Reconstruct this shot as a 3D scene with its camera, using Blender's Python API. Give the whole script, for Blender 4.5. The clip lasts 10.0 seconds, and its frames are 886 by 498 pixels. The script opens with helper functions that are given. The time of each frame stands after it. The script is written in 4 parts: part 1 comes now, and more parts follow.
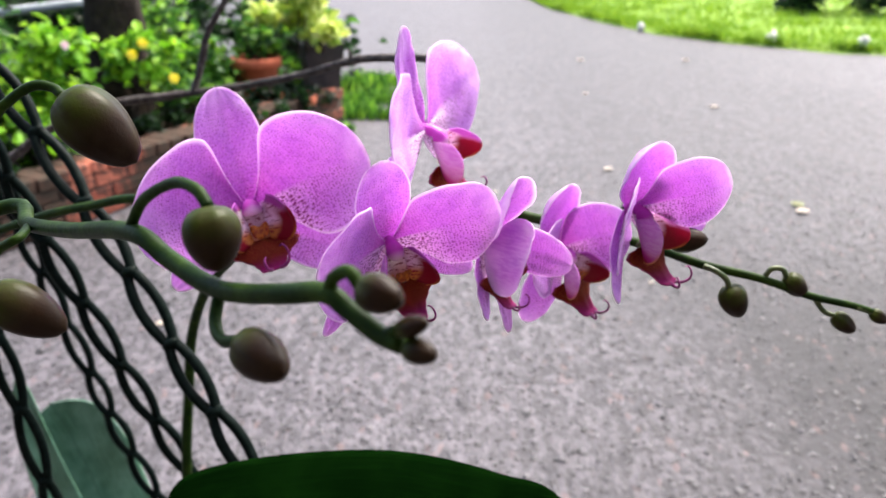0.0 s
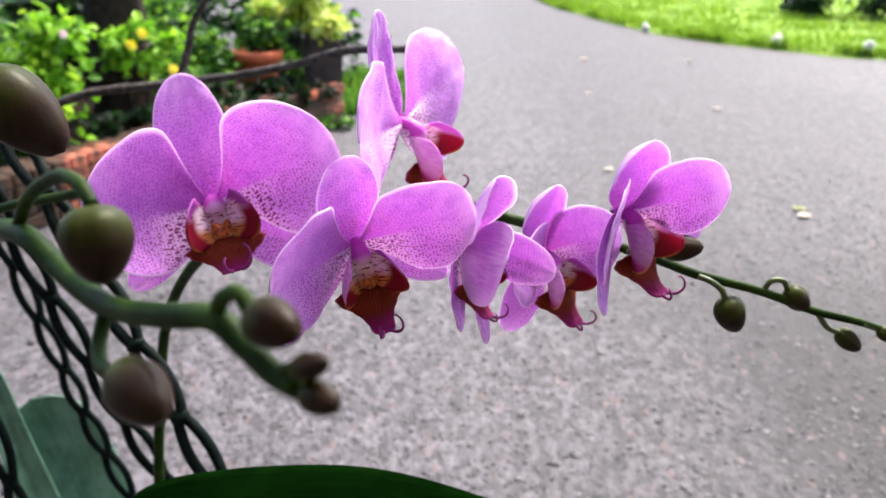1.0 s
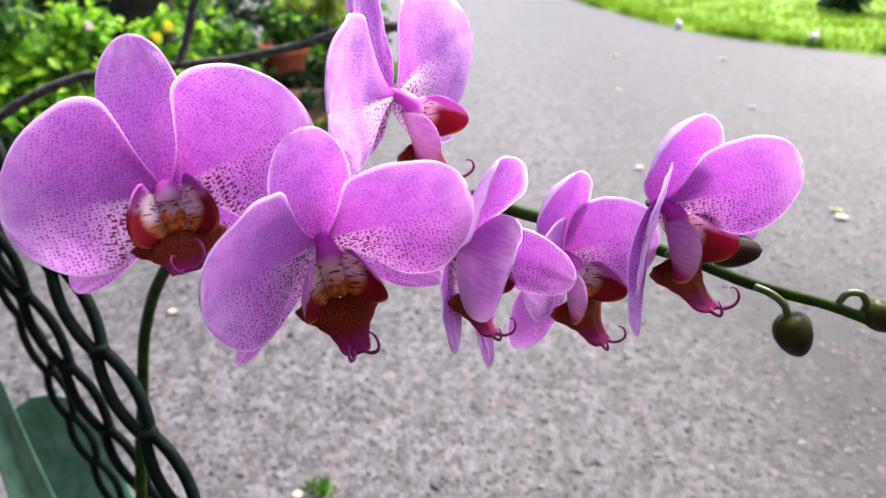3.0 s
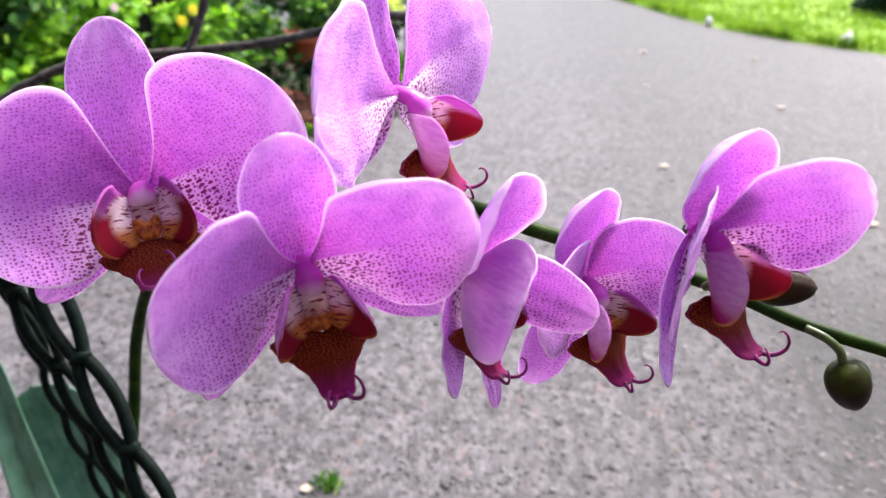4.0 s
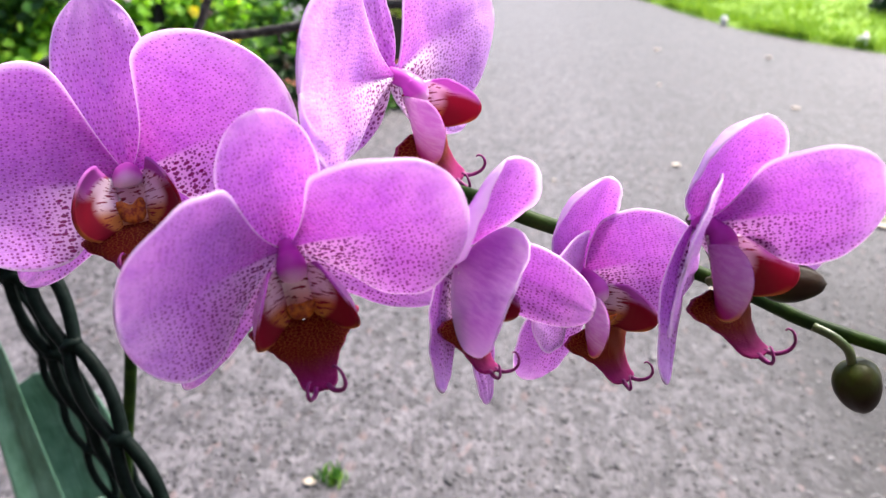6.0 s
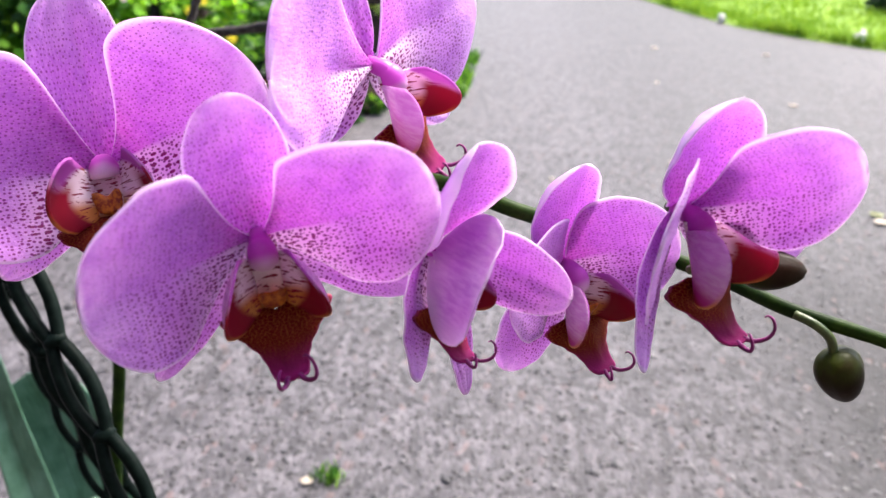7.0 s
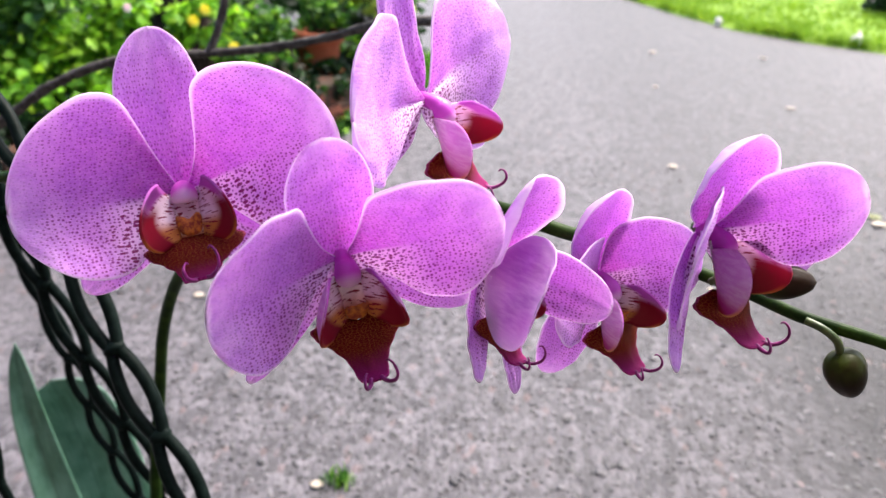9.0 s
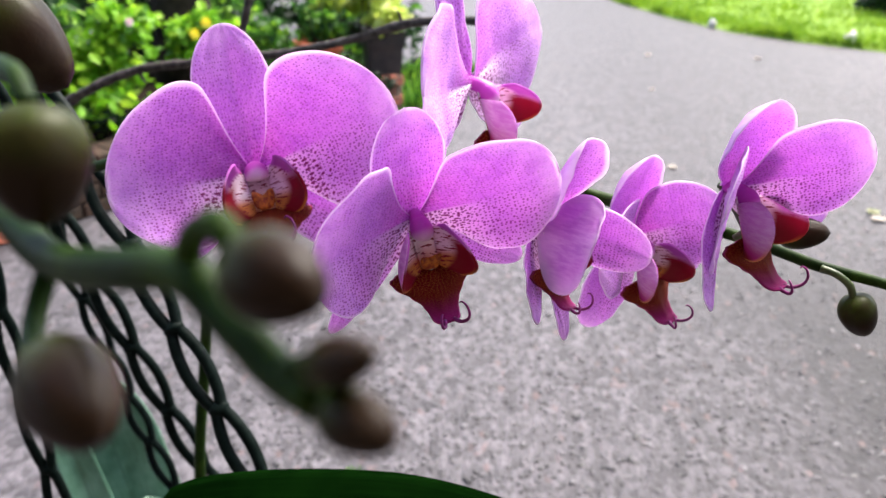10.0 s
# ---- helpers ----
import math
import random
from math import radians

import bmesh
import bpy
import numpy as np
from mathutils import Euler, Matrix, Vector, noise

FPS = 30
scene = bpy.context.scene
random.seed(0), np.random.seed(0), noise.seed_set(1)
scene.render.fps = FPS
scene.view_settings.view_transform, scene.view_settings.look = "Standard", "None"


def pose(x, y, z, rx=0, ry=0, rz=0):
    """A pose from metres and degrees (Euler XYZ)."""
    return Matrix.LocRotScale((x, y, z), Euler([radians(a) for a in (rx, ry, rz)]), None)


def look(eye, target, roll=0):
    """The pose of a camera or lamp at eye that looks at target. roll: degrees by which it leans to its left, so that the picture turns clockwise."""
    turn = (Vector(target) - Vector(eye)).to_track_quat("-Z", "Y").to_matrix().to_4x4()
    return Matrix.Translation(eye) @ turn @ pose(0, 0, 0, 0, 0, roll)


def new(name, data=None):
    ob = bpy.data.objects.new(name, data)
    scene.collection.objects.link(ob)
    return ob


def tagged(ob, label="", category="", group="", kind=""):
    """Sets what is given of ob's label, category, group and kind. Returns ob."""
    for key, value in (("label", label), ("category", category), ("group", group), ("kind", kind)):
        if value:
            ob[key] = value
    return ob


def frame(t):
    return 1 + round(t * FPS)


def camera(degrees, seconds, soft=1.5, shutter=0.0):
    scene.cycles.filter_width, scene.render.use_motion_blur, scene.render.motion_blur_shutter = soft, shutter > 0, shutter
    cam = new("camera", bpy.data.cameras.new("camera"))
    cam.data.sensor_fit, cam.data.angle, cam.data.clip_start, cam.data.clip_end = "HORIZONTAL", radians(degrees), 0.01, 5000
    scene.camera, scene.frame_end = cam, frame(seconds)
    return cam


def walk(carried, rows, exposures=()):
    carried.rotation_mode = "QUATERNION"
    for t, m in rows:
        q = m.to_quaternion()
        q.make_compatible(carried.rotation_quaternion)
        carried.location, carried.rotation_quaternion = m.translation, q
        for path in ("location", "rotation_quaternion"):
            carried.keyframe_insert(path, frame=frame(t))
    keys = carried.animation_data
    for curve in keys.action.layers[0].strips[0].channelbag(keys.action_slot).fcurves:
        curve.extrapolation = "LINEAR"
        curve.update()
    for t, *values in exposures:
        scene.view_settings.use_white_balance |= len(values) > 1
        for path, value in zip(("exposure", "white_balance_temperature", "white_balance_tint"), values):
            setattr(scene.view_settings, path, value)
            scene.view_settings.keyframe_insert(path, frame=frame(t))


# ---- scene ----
cam = camera(56.0, 10.0)
# seconds, x, y, z, yaw, pitch, lean
ROWS = [
    (0, 0.0030, 0.0044, 1.4445, 0.04, -21.28, 0.00),
    (0.5, 0.0054, 0.0215, 1.4435, -0.05, -21.45, 1.02),
    (1, 0.0161, 0.0370, 1.4354, 0.07, -21.47, 1.08),
    (1.5, 0.0240, 0.0526, 1.4235, 0.57, -21.54, 1.38),
    (2, 0.0266, 0.0756, 1.4240, 1.10, -21.64, 1.51),
    (2.5, 0.0274, 0.0900, 1.4142, 1.63, -21.50, 0.77),
    (4, 0.0329, 0.1545, 1.4029, 3.56, -22.33, 2.43),
    (4.5, 0.0327, 0.1676, 1.3963, 4.14, -22.49, 2.57),
    (5, 0.0379, 0.1796, 1.4036, 4.56, -22.92, 3.91),
    (5.5, 0.0417, 0.1679, 1.4011, 4.44, -22.58, 2.91),
    (6, 0.0385, 0.1651, 1.3962, 4.29, -22.65, 3.14),
    (7.5, 0.0484, 0.1679, 1.3920, 4.18, -22.67, 2.75),
    (8, 0.0365, 0.1463, 1.3995, 4.11, -22.58, 2.66),
    (8.5, 0.0319, 0.1300, 1.3980, 4.12, -22.20, 1.72),
    (9, 0.0280, 0.1332, 1.4097, 4.12, -22.38, 2.47),
    (9.5, 0.0184, 0.1137, 1.4094, 4.12, -22.06, 1.52),
    (10, 0.0085, 0.0884, 1.4065, 4.10, -21.82, 1.12),
]
walk(cam, [(t, pose(x, y, z, 90 + pitch, 0, yaw) @ pose(0, 0, 0, 0, 0, lean)) for t, x, y, z, yaw, pitch, lean in ROWS],
     exposures=[(0.0, 2.02), (10.0, 2.02)])
cam.data.dof.use_dof = True
cam.data.dof.focus_distance = 0.31
cam.data.dof.aperture_fstop = 16.0

# ---- light ----
world = bpy.data.worlds.new("sky")
scene.world = world
world.use_nodes = True
wt = world.node_tree
sky = wt.nodes.new("ShaderNodeTexSky")
sky.sky_type = "NISHITA"
sky.sun_disc = False
sky.sun_elevation = radians(58)
sky.sun_rotation = radians(35)
sky.air_density, sky.dust_density, sky.ozone_density = 1.0, 4.0, 1.0
wt.links.new(sky.outputs[0], wt.nodes["Background"].inputs[0])
wt.nodes["Background"].inputs[1].default_value = 0.15
sun_data = bpy.data.lights.new("sun", "SUN")
sun_data.energy, sun_data.angle, sun_data.color = 2.5, radians(28), (1.0, 0.95, 0.88)
sun = new("sun", sun_data)
sun.matrix_world = look((3.1, 4.6, 8.6), (0, 0.4, 0.6))

# ---- materials ----


def material(name, rough=0.6, color=(0.5, 0.5, 0.5), spec=0.4):
    m = bpy.data.materials.new(name)
    m.use_nodes = True
    b = m.node_tree.nodes["Principled BSDF"]
    b.inputs["Roughness"].default_value = rough
    b.inputs["Base Color"].default_value = (*color, 1)
    b.inputs["Specular IOR Level"].default_value = spec
    return m, m.node_tree, b


def node(nt, kind, **inputs):
    n = nt.nodes.new(kind)
    for k, v in inputs.items():
        k = k.replace("_", " ")
        if isinstance(v, bpy.types.NodeSocket):
            nt.links.new(v, n.inputs[k])
        else:
            n.inputs[k].default_value = v
    return n


def calc(nt, op, a, b=None, c=None):
    n = nt.nodes.new("ShaderNodeMath")
    n.operation = op
    for i, v in enumerate((a, b, c)):
        if v is None:
            continue
        if isinstance(v, bpy.types.NodeSocket):
            nt.links.new(v, n.inputs[i])
        else:
            n.inputs[i].default_value = v
    return n.outputs[0]


def smooth(nt, v, lo, hi, a=0.0, b=1.0):
    n = nt.nodes.new("ShaderNodeMapRange")
    n.interpolation_type = "SMOOTHSTEP"
    nt.links.new(v, n.inputs[0])
    for i, q in enumerate((lo, hi, a, b)):
        if isinstance(q, bpy.types.NodeSocket):
            nt.links.new(q, n.inputs[i + 1])
        else:
            n.inputs[i + 1].default_value = q
    return n.outputs[0]


def blend(nt, f, a, b, mode="MIX"):
    n = nt.nodes.new("ShaderNodeMix")
    n.data_type, n.blend_type = "RGBA", mode
    for i, v in ((0, f), (6, a), (7, b)):
        if isinstance(v, bpy.types.NodeSocket):
            nt.links.new(v, n.inputs[i])
        elif i == 0:
            n.inputs[0].default_value = v
        else:
            n.inputs[i].default_value = (*v, 1)
    return n.outputs[2]


def uv_of(nt, name):
    n = nt.nodes.new("ShaderNodeUVMap")
    n.uv_map = name
    s = nt.nodes.new("ShaderNodeSeparateXYZ")
    nt.links.new(n.outputs[0], s.inputs[0])
    return n.outputs[0], s.outputs[0], s.outputs[1]


def scaled(nt, vec, x, y, z=1.0):
    n = nt.nodes.new("ShaderNodeVectorMath")
    n.operation = "MULTIPLY"
    nt.links.new(vec, n.inputs[0])
    n.inputs[1].default_value = (x, y, z)
    return n.outputs[0]


def grain(nt, vec, scale, detail=3.0, rough=0.55):
    n = nt.nodes.new("ShaderNodeTexNoise")
    if vec is not None:
        nt.links.new(vec, n.inputs["Vector"])
    n.inputs["Scale"].default_value = scale
    n.inputs["Detail"].default_value = detail
    n.inputs["Roughness"].default_value = rough
    return n.outputs["Fac"]


def cells(nt, vec, scale, feature="F1", rand=1.0, dims="2D"):
    n = nt.nodes.new("ShaderNodeTexVoronoi")
    n.voronoi_dimensions = dims
    n.feature = feature
    if vec is not None:
        nt.links.new(vec, n.inputs["Vector"])
    n.inputs["Scale"].default_value = scale
    n.inputs["Randomness"].default_value = rand
    return n


def relief(nt, b, height, strength, dist):
    n = nt.nodes.new("ShaderNodeBump")
    nt.links.new(height, n.inputs["Height"])
    n.inputs["Strength"].default_value, n.inputs["Distance"].default_value = strength, dist
    nt.links.new(n.outputs[0], b.inputs["Normal"])
    return n.outputs[0]


def local(nt):
    return nt.nodes.new("ShaderNodeTexCoord").outputs["Object"]


def see_through(nt, b, color, amount):
    """Thin tissue: part of the light passes through it."""
    tr = nt.nodes.new("ShaderNodeBsdfTranslucent")
    nt.links.new(color, tr.inputs[0])
    mix = nt.nodes.new("ShaderNodeMixShader")
    if isinstance(amount, bpy.types.NodeSocket):
        nt.links.new(amount, mix.inputs[0])
    else:
        mix.inputs[0].default_value = amount
    nt.links.new(b.outputs[0], mix.inputs[1])
    nt.links.new(tr.outputs[0], mix.inputs[2])
    nt.links.new(mix.outputs[0], nt.nodes["Material Output"].inputs[0])


def petal_material(name, spotted, bold=False):
    m, nt, b = material(name, 0.5, spec=0.22)
    _, s, v = uv_of(nt, "plan")
    size, _, _ = uv_of(nt, "size")
    fine = grain(nt, scaled(nt, size, 420, 1300), 1.0, 3.0)
    pores = grain(nt, size, 1500.0, 2.0, 0.6)
    clouds = grain(nt, size, 130.0, 3.0)
    body = blend(nt, smooth(nt, s, 0.0, 0.5), (0.61, 0.095, 0.60), (0.665, 0.245, 0.765))
    # paler outer tissue, strengthened to paint in highlights towards the edge
    body = blend(nt, smooth(nt, s, 0.5, 0.97, 0.0, 0.6), body, (0.82, 0.54, 0.89))
    body = blend(nt, smooth(nt, clouds, 0.35, 0.7, 0.0, 0.45), body, (0.44, 0.105, 0.63))
    body = blend(nt, smooth(nt, fine, 0.42, 0.68, 0.0, 0.32), body, (0.86, 0.42, 0.92))
    body = blend(nt, smooth(nt, pores, 0.54, 0.70, 0.0, 0.22), body, (0.88, 0.58, 0.93))
    body = blend(nt, smooth(nt, pores, 0.47, 0.28, 0.0, 0.28), body, (0.46, 0.06, 0.57))
    lower = smooth(nt, v, 0.475, 0.545)
    inner = smooth(nt, s, 0.62, 0.10)
    wob = nt.nodes.new("ShaderNodeVectorMath")
    wob.operation = "ADD"
    nt.links.new(scaled(nt, size, 0.8, 1.2), wob.inputs[0])
    wn = node(nt, "ShaderNodeTexNoise", Vector=size, Scale=420.0)
    nt.links.new(scaled(nt, wn.outputs["Color"], 0.00025, 0.00025, 0), wob.inputs[1])
    if spotted:
        pale = calc(nt, "MULTIPLY", lower, calc(nt, "MULTIPLY_ADD", inner, 0.74, 0.05))
        body = blend(nt, pale, body, (0.95, 0.80, 0.93))
        limit = calc(nt, "ADD", 0.255, calc(nt, "MULTIPLY", lower, calc(nt, "MULTIPLY_ADD", smooth(nt, s, 0.95, 0.15), 0.11, 0.01)))
        deep = calc(nt, "MULTIPLY_ADD", lower, 0.22, 0.70)
    else:
        limit = calc(nt, "ADD", 0.23, calc(nt, "MULTIPLY", inner, 0.05))
        deep = 0.72
    grid = cells(nt, wob.outputs[0], 820.0, rand=0.62)
    pick = nt.nodes.new("ShaderNodeSeparateColor")
    nt.links.new(grid.outputs["Color"], pick.inputs[0])
    limit = calc(nt, "MULTIPLY", limit, calc(nt, "MULTIPLY_ADD", pick.outputs[0], 0.7, 0.60))
    spot = smooth(nt, grid.outputs["Distance"], limit, calc(nt, "MULTIPLY", limit, 0.55))
    spot = calc(nt, "MULTIPLY", spot, smooth(nt, s, 0.97, 0.75, 0.2, 1.0))
    body = blend(nt, calc(nt, "MULTIPLY", spot, deep), body, (0.22, 0.010, 0.20))
    if spotted:
        big = cells(nt, scaled(nt, wob.outputs[0], 0.75, 1.2), (420.0 if bold else 560.0), rand=0.62)
        reach = calc(nt, "MULTIPLY", calc(nt, "MULTIPLY", smooth(nt, v, 0.52, 0.60), smooth(nt, s, 0.62 if bold else 0.46, 0.30 if bold else 0.22)), 0.33 if bold else 0.29)
        blotch = smooth(nt, big.outputs["Distance"], reach, calc(nt, "MULTIPLY", reach, 0.75))
        blotch = calc(nt, "MULTIPLY", blotch, smooth(nt, reach, 0.02, 0.08))
        body = blend(nt, calc(nt, "MULTIPLY", blotch, 0.95), body, (0.20, 0.006, 0.11))
    # backlit glow of the thin rim, painted as a white edge
    edge = calc(nt, "MAXIMUM", smooth(nt, calc(nt, "ABSOLUTE", calc(nt, "MULTIPLY_ADD", v, 2.0, -1.0)), 0.93, 1.0), smooth(nt, s, 0.965, 1.0))
    body = blend(nt, calc(nt, "MULTIPLY", edge, 0.75), body, (0.95, 0.86, 0.95))
    nt.links.new(body, b.inputs["Base Color"])
    b.inputs["Sheen Weight"].default_value = 0.1
    relief(nt, b, calc(nt, "ADD", fine, calc(nt, "MULTIPLY", pores, 0.5)), 0.6, 0.0006)
    see_through(nt, b, body, calc(nt, "MULTIPLY_ADD", edge, 0.30, 0.40))
    return m


def back_material():
    m, nt, b = material("petal_back", 0.5, spec=0.25)
    _, s, v = uv_of(nt, "plan")
    size, _, _ = uv_of(nt, "size")
    fine = grain(nt, scaled(nt, size, 120, 700), 1.0, 3.0)
    body = blend(nt, smooth(nt, fine, 0.3, 0.75), (0.68, 0.31, 0.72), (0.85, 0.55, 0.86))
    body = blend(nt, smooth(nt, s, 0.5, 0.0, 0.0, 0.5), body, (0.84, 0.66, 0.82))
    # sky sheen on the bent margin, painted as a whitened border
    margin = calc(nt, "MAXIMUM", smooth(nt, calc(nt, "ABSOLUTE", calc(nt, "MULTIPLY_ADD", v, 2.0, -1.0)), 0.55, 0.95), smooth(nt, s, 0.80, 1.0))
    body = blend(nt, calc(nt, "MULTIPLY", margin, 0.6), body, (0.95, 0.86, 0.95))
    nt.links.new(body, b.inputs["Base Color"])
    relief(nt, b, fine, 0.3, 0.0004)
    see_through(nt, b, body, 0.5)
    return m


PETAL = petal_material("petal", True)
PETAL_BOLD = petal_material("petal_bold_spots", True, True)
BACK = back_material()
SEPAL = petal_material("sepal", False)


def lip_material():
    m, nt, b = material("lip", 0.55, spec=0.07)
    _, s, v = uv_of(nt, "plan")
    size, _, _ = uv_of(nt, "size")
    net = cells(nt, scaled(nt, size, 1.25, 0.8), 900.0, "DISTANCE_TO_EDGE").outputs["Distance"]
    line = smooth(nt, net, 0.10, 0.03)
    body = blend(nt, smooth(nt, s, 0.35, 0.90), (0.150, 0.0070, 0.007), (0.28, 0.016, 0.13))
    body = blend(nt, calc(nt, "MULTIPLY", line, smooth(nt, s, 0.80, 0.15, 0.0, 0.75)), body, (0.44, 0.14, 0.03))
    edge = smooth(nt, calc(nt, "ABSOLUTE", calc(nt, "MULTIPLY_ADD", v, 2.0, -1.0)), 0.93, 1.0)
    body = blend(nt, calc(nt, "MULTIPLY", edge, 0.45), body, (0.50, 0.05, 0.26))
    nt.links.new(body, b.inputs["Base Color"])
    relief(nt, b, net, 0.45, 0.0006)
    see_through(nt, b, body, 0.30)
    return m


def lobe_material(name, outer):
    m, nt, b = material(name, 0.45, spec=0.2)
    _, u, v = uv_of(nt, "plan")
    size, _, _ = uv_of(nt, "size")
    stripes = grain(nt, scaled(nt, size, 260, 900), 1.0, 2.0)
    if outer:
        body = blend(nt, smooth(nt, stripes, 0.35, 0.7), (0.76, 0.36, 0.72), (0.86, 0.56, 0.82))
        body = blend(nt, smooth(nt, v, 0.50, 0.20), body, (0.54, 0.05, 0.28))
        body = blend(nt, smooth(nt, v, 0.22, 0.04), body, (0.34, 0.015, 0.02))
        body = blend(nt, calc(nt, "MULTIPLY", smooth(nt, u, 0.90, 0.99), smooth(nt, v, 0.55, 0.15, 0.0, 0.9)), body, (0.80, 0.42, 0.09))
    else:
        low = smooth(nt, v, 0.54, 0.24)
        body = blend(nt, low, (0.94, 0.86, 0.88), (0.62, 0.24, 0.06))
        body = blend(nt, smooth(nt, stripes, 0.555, 0.60, 0.0, 0.95), body, (0.25, 0.012, 0.04))
        dark = calc(nt, "MULTIPLY", smooth(nt, u, 0.22, 0.42), smooth(nt, v, 0.86, 0.56))
        body = blend(nt, dark, body, (0.27, 0.010, 0.028))
        body = blend(nt, calc(nt, "MULTIPLY", smooth(nt, u, 0.40, 0.60), smooth(nt, v, 0.55, 0.78)), body, (0.52, 0.13, 0.52))
        body = blend(nt, calc(nt, "MULTIPLY", smooth(nt, u, 0.88, 0.99), smooth(nt, v, 0.38, 0.10, 0.0, 0.8)), body, (0.62, 0.24, 0.05))
    nt.links.new(body, b.inputs["Base Color"])
    see_through(nt, b, body, 0.38)
    return m


def column_material():
    m, nt, b = material("column", 0.42, spec=0.4)
    _, s, v = uv_of(nt, "plan")
    n = grain(nt, local(nt), 900.0)
    body = blend(nt, smooth(nt, s, 0.66, 0.95), (0.56, 0.06, 0.50), (0.94, 0.80, 0.88))
    body = blend(nt, calc(nt, "MULTIPLY", n, 0.3), body, (0.60, 0.16, 0.62))
    nt.links.new(body, b.inputs["Base Color"])
    see_through(nt, b, body, 0.2)
    return m


def plain(name, color, other, scale, rough, bump=0.2, dist=0.0006, spec=0.4, thin=0.0, lo=0.38, hi=0.66):
    m, nt, b = material(name, rough, spec=spec)
    p = local(nt)
    n1, n2 = grain(nt, p, scale, 4.0), grain(nt, p, scale * 7.3, 3.0)
    col = blend(nt, smooth(nt, n1, lo, hi), color, other)
    col = blend(nt, smooth(nt, n2, 0.4, 0.8, 0.0, 0.4), col, tuple(c * 0.55 for c in color))
    nt.links.new(col, b.inputs["Base Color"])
    nt.links.new(calc(nt, "MULTIPLY_ADD", n2, 0.25, rough - 0.12), b.inputs["Roughness"])
    relief(nt, b, n2, bump, dist)
    if thin:
        see_through(nt, b, col, thin)
    return m


LIP, COLUMN = lip_material(), column_material()
LOBE, LOBE_OUT = lobe_material("side_lobe", False), lobe_material("side_lobe_outside", True)
CALLUS = plain("callus", (0.52, 0.15, 0.012), (0.20, 0.018, 0.008), 520, 0.45)
TENDRIL = plain("tendril", (0.16, 0.012, 0.10), (0.26, 0.03, 0.18), 200, 0.45, spec=0.2)
STEM = plain("spike", (0.0070, 0.0200, 0.0022), (0.020, 0.042, 0.0045), 90, 0.5, spec=0.07)
STALK = plain("flower_stalk", (0.030, 0.052, 0.010), (0.07, 0.09, 0.025), 120, 0.45)
CORD = plain("plastic_cord", (0.0020, 0.0048, 0.0038), (0.0048, 0.0095, 0.0078), 160, 0.5, 0.3, 0.0005, 0.045)
TWIG = plain("twig_bark", (0.026, 0.018, 0.015), (0.085, 0.07, 0.062), 120, 0.85, 0.9, 0.0015)
BARK = plain("bark", (0.014, 0.010, 0.007), (0.040, 0.028, 0.02), 6, 0.9, 0.9, 0.02, 0.1)
TERRACOTTA = plain("terracotta", (0.48, 0.105, 0.042), (0.60, 0.17, 0.08), 5, 0.8, 0.4, 0.004)
DARKPOT = plain("dark_planter", (0.022, 0.016, 0.014), (0.05, 0.034, 0.028), 7, 0.7, 0.4, 0.004)
MORTAR = plain("mortar", (0.035, 0.026, 0.02), (0.07, 0.05, 0.04), 9, 0.95, 0.6, 0.006, 0.05)
SOIL = plain("soil", (0.016, 0.011, 0.008), (0.034, 0.024, 0.016), 12, 0.95, 0.8, 0.01, 0.03)
LITTER = plain("dry_leaf", (0.34, 0.28, 0.22), (0.44, 0.38, 0.32), 40, 0.7, thin=0.2)
PALE_STONE = plain("pale_stone", (0.55, 0.47, 0.40), (0.68, 0.62, 0.55), 20, 0.8)
PLASTER = plain("plaster", (0.20, 0.16, 0.125), (0.27, 0.22, 0.18), 2, 0.85, 0.3, 0.003)
TIMBER = plain("timber_boards", (0.16, 0.10, 0.06), (0.24, 0.16, 0.10), 3, 0.7)
GREY_RAIL = plain("grey_rail", (0.30, 0.32, 0.33), (0.42, 0.44, 0.45), 8, 0.5)
YELLOW = plain("yellow_bloom", (0.80, 0.62, 0.02), (0.86, 0.72, 0.08), 30, 0.5, thin=0.35)
PINK = plain("pink_bloom", (0.85, 0.55, 0.60), (0.90, 0.70, 0.72), 30, 0.5, thin=0.35)


def bud_material():
    m, nt, b = material("bud", 0.38, spec=0.08)
    _, s, v = uv_of(nt, "plan")
    p = local(nt)
    n = grain(nt, p, 160.0, 4.0)
    body = blend(nt, smooth(nt, s, 0.1, 0.62), (0.030, 0.040, 0.0045), (0.016, 0.0080, 0.0038))
    body = blend(nt, smooth(nt, n, 0.4, 0.72, 0.0, 0.7), body, (0.024, 0.015, 0.008))
    nt.links.new(body, b.inputs["Base Color"])
    relief(nt, b, grain(nt, p, 900.0), 0.25, 0.0004)
    return m


BUD = bud_material()


def leaf_material(name, a, c, rough=0.38, thin=0.12, spec=0.35):
    m, nt, b = material(name, rough, spec=spec)
    size, along, across = uv_of(nt, "size")
    veins = grain(nt, scaled(nt, size, 25, 420), 1.0, 2.0)
    p = local(nt)
    col = blend(nt, smooth(nt, grain(nt, p, 30.0), 0.35, 0.7), a, c)
    col = blend(nt, smooth(nt, veins, 0.45, 0.75, 0.0, 0.35), col, tuple(q * 1.7 for q in c))
    mid = smooth(nt, calc(nt, "ABSOLUTE", across), 0.0022, 0.0, 0.0, 0.5)
    col = blend(nt, mid, col, tuple(q * 0.45 for q in a))
    nt.links.new(col, b.inputs["Base Color"])
    relief(nt, b, veins, 0.2, 0.0006)
    see_through(nt, b, col, thin)
    return m


